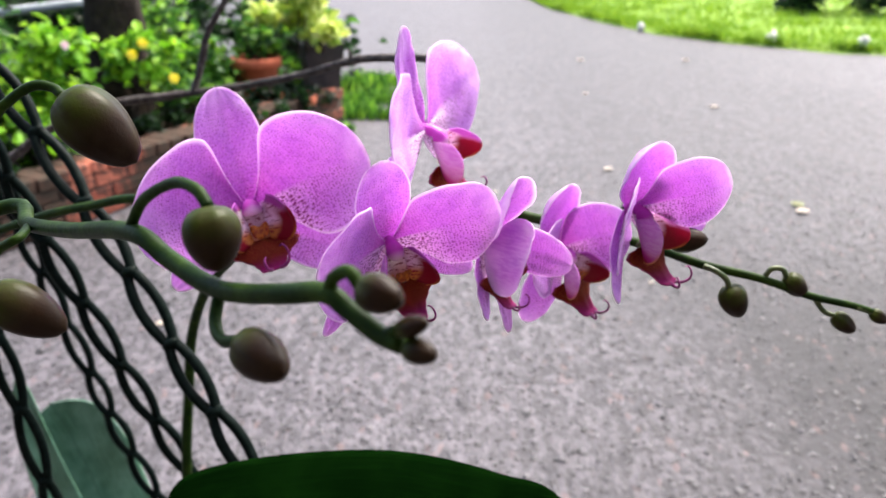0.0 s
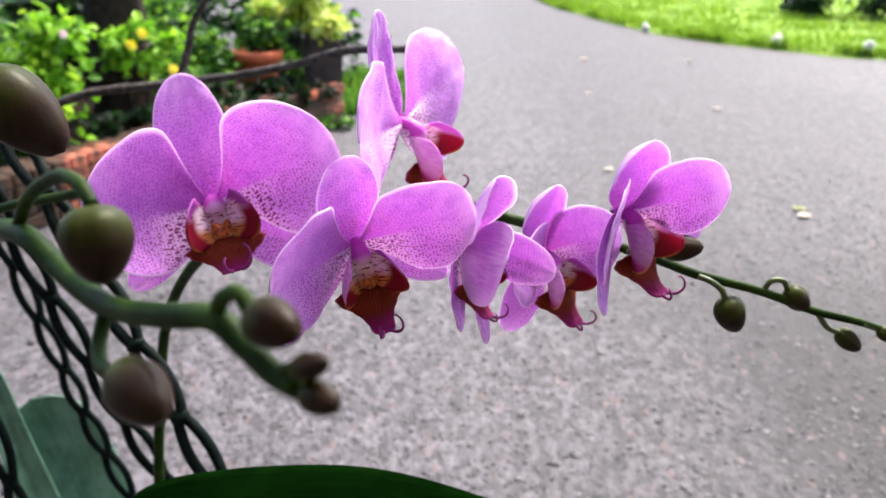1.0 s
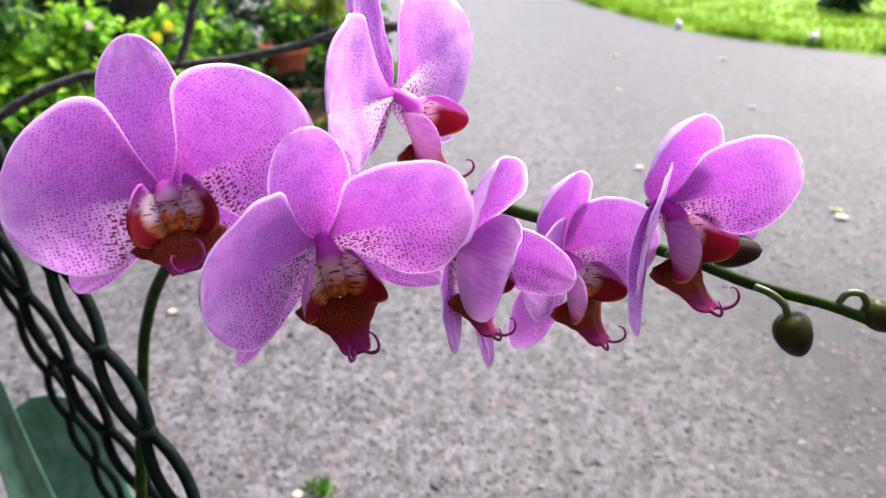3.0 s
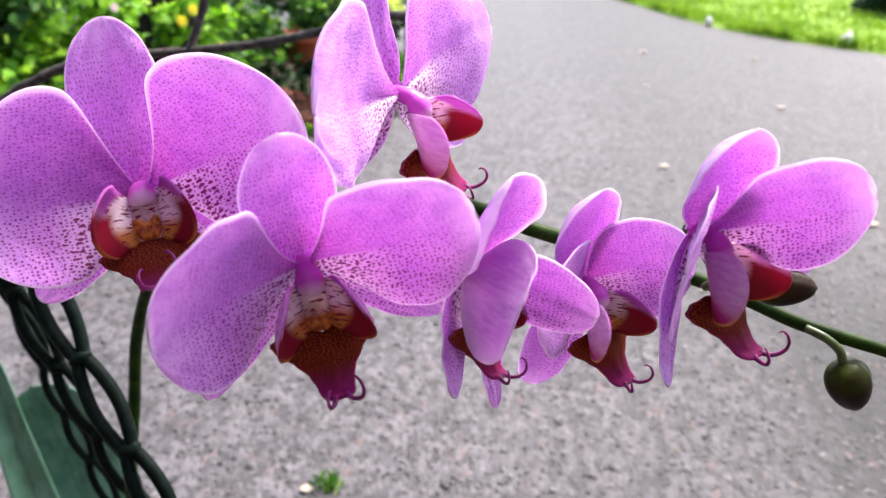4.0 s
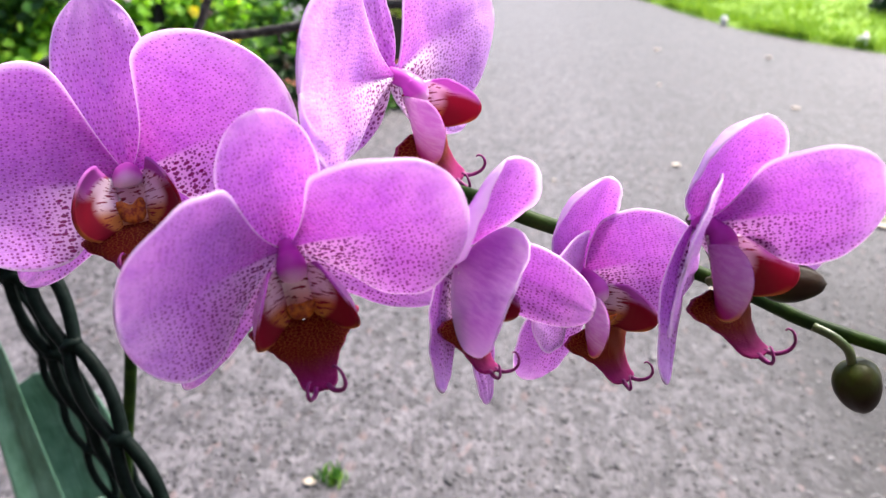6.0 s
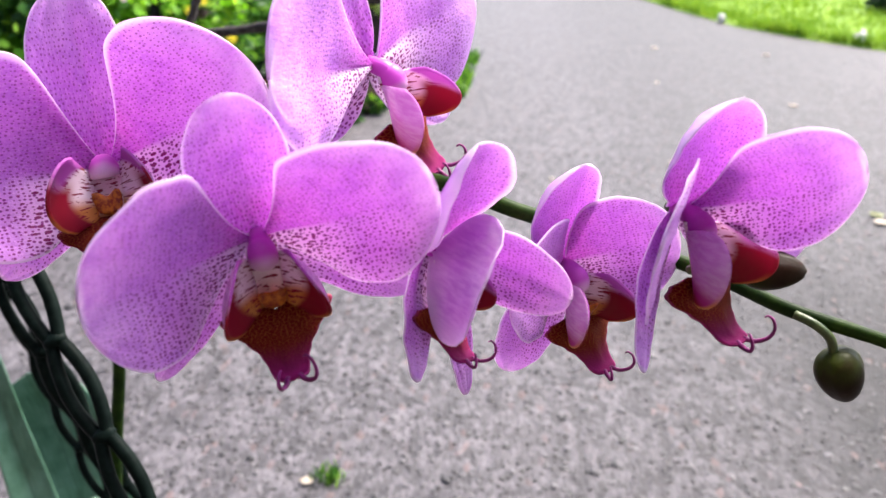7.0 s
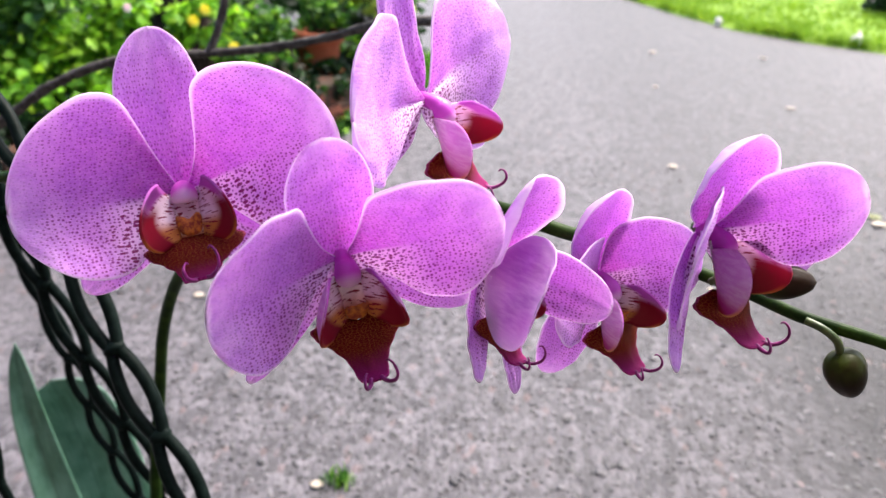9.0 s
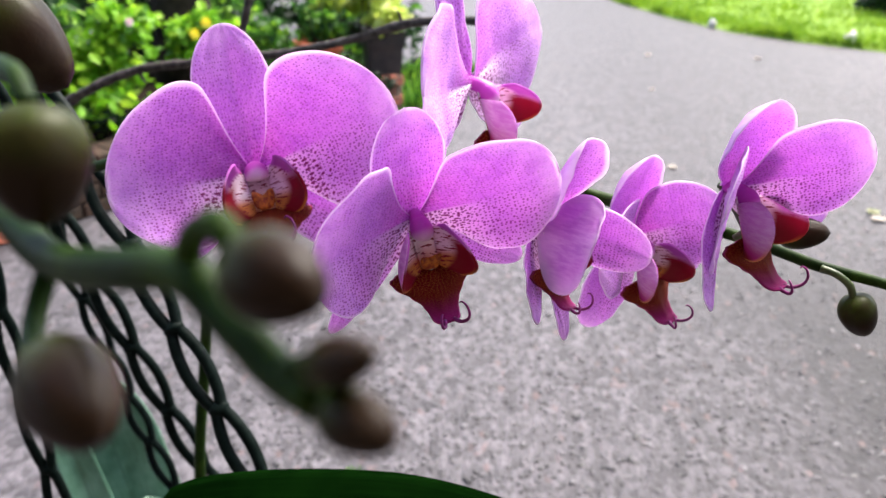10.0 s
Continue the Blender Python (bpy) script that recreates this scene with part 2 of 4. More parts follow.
# front leaf's material: its backlit shade is put into the near-black green
LEAF_SHADED = leaf_material("orchid_leaf_shaded", (0.0008, 0.0050, 0.0006), (0.0016, 0.009, 0.001), 0.8, 0.02, 0.0)
LEAF_GREY = leaf_material("orchid_leaf", (0.046, 0.115, 0.066), (0.090, 0.185, 0.125), 0.40, 0.06, 0.4)


def foliage(name, a, c, d, thin=0.45):
    m, nt, b = material(name, 0.55, spec=0.35)
    g = nt.nodes.new("ShaderNodeNewGeometry")
    r = g.outputs["Random Per Island"]
    col = blend(nt, smooth(nt, r, 0.0, 0.6), a, c)
    col = blend(nt, smooth(nt, r, 0.6, 1.0), col, d)
    nt.links.new(col, b.inputs["Base Color"])
    if thin:
        see_through(nt, b, col, thin)
    return m


GREEN_A = foliage("leaves_green", (0.015, 0.055, 0.008), (0.06, 0.18, 0.016), (0.26, 0.48, 0.035))
GREEN_B = foliage("leaves_bright", (0.07, 0.20, 0.010), (0.20, 0.46, 0.015), (0.46, 0.70, 0.05))
# dark leaves, deepened to near black to hold the shadow of foliage gaps
GREEN_C = foliage("leaves_shade_dark", (0.004, 0.014, 0.004), (0.010, 0.032, 0.006), (0.03, 0.085, 0.012))
VARIEGATED = foliage("leaves_variegated", (0.20, 0.34, 0.03), (0.52, 0.60, 0.10), (0.78, 0.80, 0.34))
FADED = foliage("faded_leaf", (0.10, 0.11, 0.035), (0.16, 0.17, 0.06), (0.22, 0.22, 0.09), 0.2)
GRASS = foliage("grass_blades", (0.10, 0.20, 0.010), (0.16, 0.28, 0.014), (0.24, 0.36, 0.022))


def gravel_material():
    m, nt, b = material("gravel", 0.7, spec=0.28)
    p = local(nt)
    flat = p
    p = scaled(nt, flat, 1.0, 0.5)
    stone = cells(nt, p, 62.0)
    tone = nt.nodes.new("ShaderNodeSeparateColor")
    nt.links.new(stone.outputs["Color"], tone.inputs[0])
    big = grain(nt, p, 1.3, 5.0, 0.6)
    mid = grain(nt, p, 9.0, 4.0, 0.65)
    small = grain(nt, p, 30.0, 2.0, 0.6)
    col = blend(nt, smooth(nt, tone.outputs[0], 0.1, 1.0), (0.031, 0.0280, 0.0315), (0.088, 0.079, 0.088))
    col = blend(nt, smooth(nt, small, 0.48, 0.70, 0.0, 0.4), col, (0.125, 0.113, 0.126))
    col = blend(nt, smooth(nt, mid, 0.55, 0.38, 0.0, 0.34), col, (0.019, 0.0172, 0.0200))
    col = blend(nt, smooth(nt, big, 0.5, 0.72, 0.0, 0.3), col, (0.08, 0.072, 0.078))
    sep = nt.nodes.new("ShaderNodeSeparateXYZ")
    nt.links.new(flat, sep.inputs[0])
    # falloff of the glare painted into the colour: darker to the right and near
    wavy_x = calc(nt, "ADD", sep.outputs[0], calc(nt, "MULTIPLY_ADD", big, 1.6, -0.8))
    painted_falloff = calc(nt, "MULTIPLY", smooth(nt, wavy_x, 0.1, 1.4), smooth(nt, sep.outputs[1], 4.4, 2.5, 0.40, 1.0))
    painted_falloff = calc(nt, "MULTIPLY", painted_falloff, smooth(nt, wavy_x, 5.0, 2.8))
    col = blend(nt, painted_falloff, col, (0.19, 0.182, 0.192), "MULTIPLY")
    warm = smooth(nt, tone.outputs[1], 0.96, 1.0, 0.0, 0.4)
    col = blend(nt, warm, col, (0.14, 0.085, 0.08))
    nt.links.new(col, b.inputs["Base Color"])
    h = calc(nt, "ADD", calc(nt, "MULTIPLY", stone.outputs["Distance"], -0.5), small)
    relief(nt, b, h, 0.65, 0.010)
    return m


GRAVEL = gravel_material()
PEBBLE = foliage("loose_gravel", (0.016, 0.0145, 0.016), (0.042, 0.038, 0.041), (0.10, 0.092, 0.098), 0.0)
LAWN = plain("lawn_soil", (0.11, 0.20, 0.012), (0.19, 0.29, 0.018), 3, 0.9, 0.6, 0.02)


def brick_material():
    m, nt, b = material("brick", 0.9, spec=0.2)
    r = nt.nodes.new("ShaderNodeObjectInfo").outputs["Random"]
    col = blend(nt, r, (0.24, 0.06, 0.036), (0.44, 0.14, 0.085))
    p = local(nt)
    n = grain(nt, p, 25.0, 4.0)
    col = blend(nt, smooth(nt, n, 0.40, 0.62, 0.0, 0.85), col, (0.035, 0.024, 0.018))
    where = nt.nodes.new("ShaderNodeNewGeometry").outputs["Position"]
    grime = grain(nt, where, 2.6, 4.0, 0.6)
    col = blend(nt, smooth(nt, grime, 0.40, 0.52, 0.0, 0.92), col, (0.030, 0.024, 0.016))
    nt.links.new(col, b.inputs["Base Color"])
    relief(nt, b, n, 0.7, 0.006)
    return m


BRICK = brick_material()

# ---- mesh helpers ----


def mesh_object(name, verts, faces, mat, parent=None, uvs=None, label="", flat=False):
    """uvs: {layer: list of (u, v) per vertex}."""
    me = bpy.data.meshes.new(name)
    me.from_pydata([tuple(v) for v in verts], [], faces)
    for key, values in (uvs or {}).items():
        layer = me.uv_layers.new(name=key)
        arr = np.array(values, dtype=np.float32)
        idx = np.empty(len(me.loops), dtype=np.int32)
        me.loops.foreach_get("vertex_index", idx)
        layer.data.foreach_set("uv", arr[idx].ravel())
    if not flat:
        me.polygons.foreach_set("use_smooth", [True] * len(me.polygons))
    if mat is not None:
        me.materials.append(mat)
    me.update()
    ob = new(name, me)
    if parent is not None:
        ob.parent = parent
    if label:
        tagged(ob, label)
    return ob


def part(name, bm, mat, parent, label=""):
    me = bpy.data.meshes.new(name)
    bm.to_mesh(me)
    bm.free()
    me.materials.append(mat)
    me.polygons.foreach_set("use_smooth", [True] * len(me.polygons))
    ob = new(name, me)
    ob.parent = parent
    if label:
        tagged(ob, label)
    return ob


def thing(name, at, label, category, group="", kind=""):
    ob = new(name)
    ob.location = at
    ob.empty_display_size = 0.01
    return tagged(ob, label, category, group, kind)


def spline(points, steps=6):
    p = [Vector(q) for q in points]
    p = [p[0] * 2 - p[1], *p, p[-1] * 2 - p[-2]]
    out = []
    for i in range(1, len(p) - 2):
        a, b, c, d = p[i - 1:i + 3]
        for k in range(steps):
            t = k / steps
            out.append(0.5 * (2 * b + (c - a) * t + (2 * a - 5 * b + 4 * c - d) * t * t + (3 * b - a - 3 * c + d) * t ** 3))
    out.append(p[-2])
    return out


def tube_data(path, radius, sides=10, lumps=0.0, origin=(0, 0, 0)):
    """radius: a number or a function of 0..1 along the path."""
    o = Vector(origin)
    n = len(path)
    verts, faces, plan = [], [], []
    side = None
    for i, p in enumerate(path):
        d = (path[min(i + 1, n - 1)] - path[max(i - 1, 0)]).normalized()
        if side is None:
            side = d.orthogonal().normalized()
        side = (side - d * side.dot(d)).normalized()
        up = d.cross(side)
        s = i / (n - 1)
        r = radius(s) if callable(radius) else radius
        for k in range(sides):
            a = 2 * math.pi * k / sides
            rr = r * (1 + lumps * noise.noise(Vector((p.x * 90, p.y * 90 + k, p.z * 90))))
            verts.append(p + (side * math.cos(a) + up * math.sin(a)) * rr - o)
            plan.append((s, k / sides))
    for i in range(n - 1):
        for k in range(sides):
            k2 = (k + 1) % sides
            faces.append((i * sides + k, i * sides + k2, (i + 1) * sides + k2, (i + 1) * sides + k))
    faces.append(tuple(reversed(range(sides))))
    faces.append(tuple(range((n - 1) * sides, n * sides)))
    return verts, faces, plan


def tube(name, points, radius, mat, parent=None, sides=10, steps=6, lumps=0.0, label=""):
    origin, up = Vector((0, 0, 0)), parent
    while up is not None:
        origin, up = origin + up.location, up.parent
    v, f, plan = tube_data(spline(points, steps), radius, sides, lumps, origin)
    return mesh_object(name, v, f, mat, parent, {"plan": plan}, label)


# ---- setting ----
def grid_sheet(name, x0, x1, y0, y1, z, mat, cuts, label, category):
    xs = np.linspace(x0, x1, cuts + 1)
    ys = np.linspace(y0, y1, cuts + 1)
    verts = [(x, y, z) for y in ys for x in xs]
    faces = [(j * (cuts + 1) + i, j * (cuts + 1) + i + 1, (j + 1) * (cuts + 1) + i + 1, (j + 1) * (cuts + 1) + i) for j in range(cuts) for i in range(cuts)]
    return tagged(mesh_object(name, verts, faces, mat), label, category, kind="structure")


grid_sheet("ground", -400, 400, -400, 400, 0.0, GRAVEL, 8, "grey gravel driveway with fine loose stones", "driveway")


def slab(name, lo, hi, mat, label, category):
    bm = bmesh.new()
    bmesh.ops.create_cube(bm, size=1.0)
    for v in bm.verts:
        v.co = Vector([lo[i] + (v.co[i] + 0.5) * (hi[i] - lo[i]) for i in range(3)])
    bmesh.ops.bevel(bm, geom=bm.edges[:], offset=0.01, segments=1, affect="EDGES")
    me = bpy.data.meshes.new(name)
    bm.to_mesh(me)
    bm.free()
    me.materials.append(mat)
    return tagged(new(name, me), label, category, kind="structure")


# unseen wall, added to set how much light bounces onto the flowers' fronts
slab("bounce_wall", (-4.0, -1.6, 0.0), (4.0, -1.4, 2.75), PLASTER, "unseen brown plaster wall added to set the bounce light", "wall")
# unseen ceiling, added to block sky light from behind so the plant looks backlit
slab("ceiling", (-4.0, -1.6, 2.75), (4.0, -0.35, 2.87), TIMBER, "unseen boarded ceiling added to block sky light", "ceiling")
# unseen beam, posts and rafters, added to carry the cords
slab("support_beam", (-4.0, 0.66, 2.75), (4.0, 0.78, 2.87), TIMBER, "unseen wooden beam added for the basket to hang from", "beam")
for x in (-2.6, 2.45):
    slab("support_post", (x, 0.645, 0.0), (x + 0.15, 0.795, 2.75), TIMBER, "unseen wooden post added to hold the beam", "post")
for x in (-3.2, 0.9, 3.1):
    slab("rafter", (x, -0.35, 2.76), (x + 0.08, 0.66, 2.86), TIMBER, "unseen wooden rafter added between ceiling and beam", "rafter")

# loose stones lying on the driveway
rnd = random.Random(9)
phi = (1 + 5 ** 0.5) / 2
ICO = [Vector(q).normalized() for q in ((-1, phi, 0), (1, phi, 0), (-1, -phi, 0), (1, -phi, 0), (0, -1, phi), (0, 1, phi), (0, -1, -phi), (0, 1, -phi), (phi, 0, -1), (phi, 0, 1), (-phi, 0, -1), (-phi, 0, 1))]
TRI = ((0, 11, 5), (0, 5, 1), (0, 1, 7), (0, 7, 10), (0, 10, 11), (1, 5, 9), (5, 11, 4), (11, 10, 2), (10, 7, 6), (7, 1, 8), (3, 9, 4), (3, 4, 2), (3, 2, 6), (3, 6, 8), (3, 8, 9), (4, 9, 5), (2, 4, 11), (6, 2, 10), (8, 6, 7), (9, 8, 1))
stone_verts, stone_faces = [], []
for _ in range(12000):
    y = 1.3 + 3.9 * rnd.random() ** 1.4
    x = rnd.uniform(-0.62, 0.78) * y
    r = rnd.uniform(0.003, 0.009) * (1.0 + 0.6 * (rnd.random() > 0.93))
    turn = rnd.uniform(0, 6.28)
    sx, sy, sz = r * rnd.uniform(0.8, 1.4), r * rnd.uniform(0.7, 1.1), r * rnd.uniform(0.28, 0.5)
    ca, sa = math.cos(turn), math.sin(turn)
    k = len(stone_verts)
    for q in ICO:
        w = 1 + rnd.uniform(-0.18, 0.18)
        px, py = q.x * sx * w, q.y * sy * w
        stone_verts.append((x + px * ca - py * sa, y + px * sa + py * ca, sz * 0.7 + q.z * sz * w))
    stone_faces += [(a + k, b + k, c + k) for a, b, c in TRI]
tagged(mesh_object("gravel", stone_verts, stone_faces, PEBBLE, flat=True), "small grey loose stones on the driveway", "gravel", kind="stuff")

# lawn: an irregular sheet just above the gravel
EDGE = [(1.5, 22.0), (1.9, 16.0), (2.5, 13.6), (3.0, 12.0), (3.7, 11.1), (4.7, 10.2), (7.0, 9.6), (12.0, 9.0), (26.0, 8.0)]


def edge_y(x):
    pts = EDGE
    for (x0, y0), (x1, y1) in zip(pts, pts[1:]):
        if x0 <= x <= x1:
            return y0 + (y1 - y0) * (x - x0) / (x1 - x0)
    return 99.0


lawn_verts, lawn_faces = [], []
for i, x in enumerate(np.linspace(1.6, 26.0, 140)):
    y = edge_y(min(x, 25.9)) + 0.16 * noise.noise(Vector((x * 2.2, 3.0, 0))) + 0.08 * noise.noise(Vector((x * 7.0, 8.0, 0)))
    lawn_verts += [(x, y, 0.0), (x, y + 0.12, 0.035), (x, 60.0, 0.05)]
    if i:
        k = 3 * i
        lawn_faces += [(k - 3, k, k + 1, k - 2), (k - 2, k + 1, k + 2, k - 1)]
tagged(mesh_object("lawn", lawn_verts, lawn_faces, LAWN), "bright green lawn beside the driveway", "lawn", kind="structure")


def blades(name, spots, mat, label):
    """spots: x, y, z, height."""
    rnd = random.Random(5)
    verts, faces = [], []
    for x, y, z, h in spots:
        a = rnd.uniform(0, 6.28)
        w = h * rnd.uniform(0.06, 0.12)
        lean = h * rnd.uniform(0.1, 0.7)
        b = rnd.uniform(0, 6.28)
        dx, dy = math.cos(a) * w, math.sin(a) * w
        lx, ly = math.cos(b) * lean, math.sin(b) * lean
        k = len(verts)
        verts += [(x - dx, y - dy, z), (x + dx, y + dy, z), (x + lx * 0.35 + dx * 0.7, y + ly * 0.35 + dy * 0.7, z + h * 0.6),
                  (x + lx * 0.35 - dx * 0.7, y + ly * 0.35 - dy * 0.7, z + h * 0.6), (x + lx, y + ly, z + h)]
        faces += [(k, k + 1, k + 2, k + 3), (k + 3, k + 2, k + 4)]
    return tagged(mesh_object(name, verts, faces, mat), label, "grass", kind="stuff")


rnd = random.Random(2)
spots = []
while len(spots) < 26000:
    x = 1.7 + 13 * rnd.random() ** 1.3
    y = edge_y(x) + 0.03 + 9.0 * rnd.random() ** 1.8
    clump = noise.noise(Vector((x * 1.6, y * 1.6, 0)))
    if rnd.random() < 0.55 + 0.8 * clump:
        spots.append((x, y, 0.02, rnd.uniform(0.06, 0.13) * (1.0 + 0.6 * clump)))
blades("grass", spots, GRASS, "bright green mown grass blades of the lawn")
spots = []
while len(spots) < 3500:
    x, y = rnd.uniform(-1.25, -0.3), rnd.uniform(6.5, 8.4)
    if noise.noise(Vector((x * 3, y * 3, 4))) + 0.35 - abs(x + 0.75) > 0 or rnd.random() < 0.12:
        spots.append((x, y, 0.0, rnd.uniform(0.04, 0.13)))
blades("grass", spots, GREEN_A, "green grass growing at the end of the brick wall")
spots = [(-0.352 + rnd.gauss(0, 0.018), 1.90 + rnd.gauss(0, 0.015), 0.0, rnd.uniform(0.015, 0.042)) for _ in range(110)]
tagged(blades("weed", spots, GREEN_A, "small green weed tuft growing in the gravel"), category="weed")

# ---- background garden ----
WALL_A, WALL_B, WALL_H = Vector((-2.35, 3.30, 0)), Vector((-0.84, 6.32, 0)), 0.245
wall_dir = (WALL_B - WALL_A).normalized()
wall_back = Vector((-wall_dir.y, wall_dir.x, 0))


def shrub(name, at, reach, leaves, leaf, mat, label, seed, stems=5, category="shrub", group="", base=None):
    """Stems with a crown of leaf clusters in uneven clumps. reach: half-sizes; base: height of the ground under it."""
    rn = random.Random(seed)
    at = Vector(at)
    foot = Vector((at.x, at.y, base if base is not None else 0.0))
    top = thing(name, foot, label, category, group)
    clumps = []
    for _ in range(max(7, leaves // 130)):
        d = Vector((rn.gauss(0, 1), rn.gauss(0, 1), rn.gauss(0, 1))).normalized()
        q = rn.uniform(0.45, 1.0)
        clumps.append((at + Vector((d.x * reach[0], d.y * reach[1], d.z * reach[2])) * q, rn.uniform(0.16, 0.34) * min(reach)))
    verts, faces = [], []
    for _ in range(leaves):
        c, r = rn.choice(clumps)
        p = c + Vector((rn.gauss(0, r), rn.gauss(0, r), rn.gauss(0, r * 0.8)))
        size = leaf * rn.uniform(0.6, 1.35)
        d = Vector((rn.gauss(0, 1), rn.gauss(0, 1), rn.gauss(-0.2, 0.6))).normalized()
        u = Vector((rn.gauss(0, 1), rn.gauss(0, 1), rn.gauss(0.9, 0.8)))
        w = d.cross(u).normalized()
        n = w.cross(d)
        k = len(verts)
        for a, b, h in ((0, 0, 0), (0.35, 0.3, 0.10), (0.75, 0.24, 0.06), (1.0, 0, -0.10), (0.75, -0.24, 0.06), (0.35, -0.3, 0.10), (0.5, 0, 0.0)):
            verts.append(p + (d * a + w * b + n * h) * size - foot)
        faces += [(k, k + 6, k + 1), (k + 1, k + 6, k + 2), (k + 2, k + 6, k + 3), (k + 3, k + 6, k + 4), (k + 4, k + 6, k + 5), (k + 5, k + 6, k)]
    mesh_object("crown", verts, faces, mat, top, flat=True)
    for i in range(stems):
        c = clumps[i % len(clumps)][0]
        q = foot + Vector((rn.uniform(-0.3, 0.3) * reach[0], rn.uniform(-0.3, 0.3) * reach[1], 0))
        tube("stem", [q, q.lerp(c, 0.5) + Vector((rn.uniform(-0.04, 0.04), rn.uniform(-0.04, 0.04), 0.03)), c], lambda s: 0.012 - 0.008 * s, BARK, top, 6, 4)
    return top


def bloom(parent, at, r, mat, name="bloom", label=""):
    rn = random.Random(int(r * 1000) + int(at[0] * 100))
    o = parent.location
    verts, faces = [], []
    c = Vector(at)
    for k in range(6):
        a = k * math.pi / 3 + rn.uniform(-0.1, 0.1)
        d = Vector((math.cos(a), -0.35, math.sin(a))).normalized()
        w = Vector((-math.sin(a), 0, math.cos(a)))
        i = len(verts)
        for f, h in ((0.05, 0.1), (0.6, 0.42), (1.0, 0.0), (0.6, -0.42)):
            verts.append(c + d * r * f + w * r * h - o)
        faces.append((i, i + 1, i + 2, i + 3))
    return mesh_object(name, verts, faces, mat, parent, label=label)


def pot(at, r0, r1, h, mat, label, square=False, group=""):
    """A pot with a thick rim and its soil."""
    top = thing("flower_pot" if not square else "planter_box", at, label, "pot" if not square else "planter", group)
    sides = 4 if square else 28
    rings = [(0, r0), (0.02 * h, r0 * 1.01), (0.80 * h, r0 + (r1 - r0) * 0.8), (0.80 * h, r1 * 1.07), (0.98 * h, r1 * 1.10), (h, r1 * 1.06), (h, r1 * 0.93), (0.86 * h, r1 * 0.90), (0.5 * h, r0 * 0.8)]
    verts, faces = [], []
    for z, r in rings:
        for k in range(sides):
            a = 2 * math.pi * (k + 0.5) / sides + (0.35 if square else 0)
            verts.append((r * math.cos(a), r * math.sin(a), z))
    for j in range(len(rings) - 1):
        for k in range(sides):
            k2 = (k + 1) % sides
            faces.append((j * sides + k, j * sides + k2, (j + 1) * sides + k2, (j + 1) * sides + k))
    faces.append(tuple(reversed(range(sides))))
    mesh_object("body", verts, faces, mat, top, flat=square)
    bm = bmesh.new()
    bmesh.ops.create_circle(bm, cap_ends=True, radius=r1 * 0.91, segments=sides)
    for v in bm.verts:
        v.co = Matrix.Rotation(0.35 + math.pi / 4 if square else 0, 3, "Z") @ v.co + Vector((0, 0, 0.87 * h))
    part("soil", bm, SOIL, top, "dark potting soil")
    return top


# raised bed behind the brick wall
bed = [WALL_A + wall_back * 0.09, WALL_B + wall_back * 0.09, WALL_B + wall_back * 3.2, WALL_A + wall_back * 3.2]
bed_verts = [(q.x, q.y, z) for z in (0.0, 0.245) for q in bed]
bed_faces = [(4, 5, 6, 7), (0, 1, 5, 4), (1, 2, 6, 5), (2, 3, 7, 6), (3, 0, 4, 7)]
tagged(mesh_object("flower_bed", bed_verts, bed_faces, SOIL, flat=True), "raised bed of dark soil behind the brick wall", "flower bed", kind="structure")


def at_wall(along, back, z):
    q = WALL_A + wall_dir * along + wall_back * back
    return (q.x, q.y, z)


shrub("shrub", at_wall(0.7, 0.65, 0.58), (0.55, 0.5, 0.45), 1700, 0.085, GREEN_A, "green leafy shrub in the raised bed", 11, base=0.24)
shrub("shrub", at_wall(1.0, 0.45, 0.50), (0.40, 0.35, 0.28), 1300, 0.075, GREEN_B, "bright green leafy shrub behind the brick wall", 12, base=0.24)
shrub("shrub", at_wall(2.2, 0.5, 0.42), (0.36, 0.3, 0.22), 800, 0.07, GREEN_A, "green leafy shrub in the raised bed", 13, base=0.24)
yellow_shrub = shrub("flowering_shrub", (-1.80, 4.95, 0.72), (0.20, 0.18, 0.14), 420, 0.07, GREEN_B, "bright green shrub with yellow blooms", 14, base=0.24)
shrub("shrub", at_wall(2.65, 0.8, 0.60), (0.36, 0.36, 0.38), 1200, 0.07, GREEN_A, "green leafy shrub behind the terracotta pots", 15, base=0.24)
shrub("shrub", at_wall(1.1, 1.7, 1.0), (1.0, 0.6, 0.7), 2400, 0.10, GREEN_C, "dense shrub at the back of the bed, shade put into its dark green", 16, base=0.24)
shrub("shrub", at_wall(2.6, 1.9, 1.0), (0.9, 0.6, 0.7), 2000, 0.10, GREEN_C, "dense shrub at the back of the bed, shade put into its dark green", 17, base=0.24)
shrub("shrub", at_wall(-0.2, 0.8, 0.6), (0.6, 0.55, 0.45), 1300, 0.09, GREEN_B, "bright green leafy shrub behind the brick wall", 18, base=0.24)
bloom(yellow_shrub, (-1.73, 4.72, 0.77), 0.036, YELLOW)
bloom(yellow_shrub, (-1.67, 4.74, 0.83), 0.034, YELLOW)
bloom(yellow_shrub, (-1.51, 4.72, 0.64), 0.034, YELLOW, label="single yellow bloom")
pink_shrub = shrub("flowering_shrub", (-2.11, 4.60, 0.77), (0.24, 0.2, 0.2), 420, 0.07, GREEN_B, "green shrub with one pale pink bloom", 19, base=0.24)
bloom(pink_shrub, (-1.93, 4.35, 0.87), 0.026, PINK)

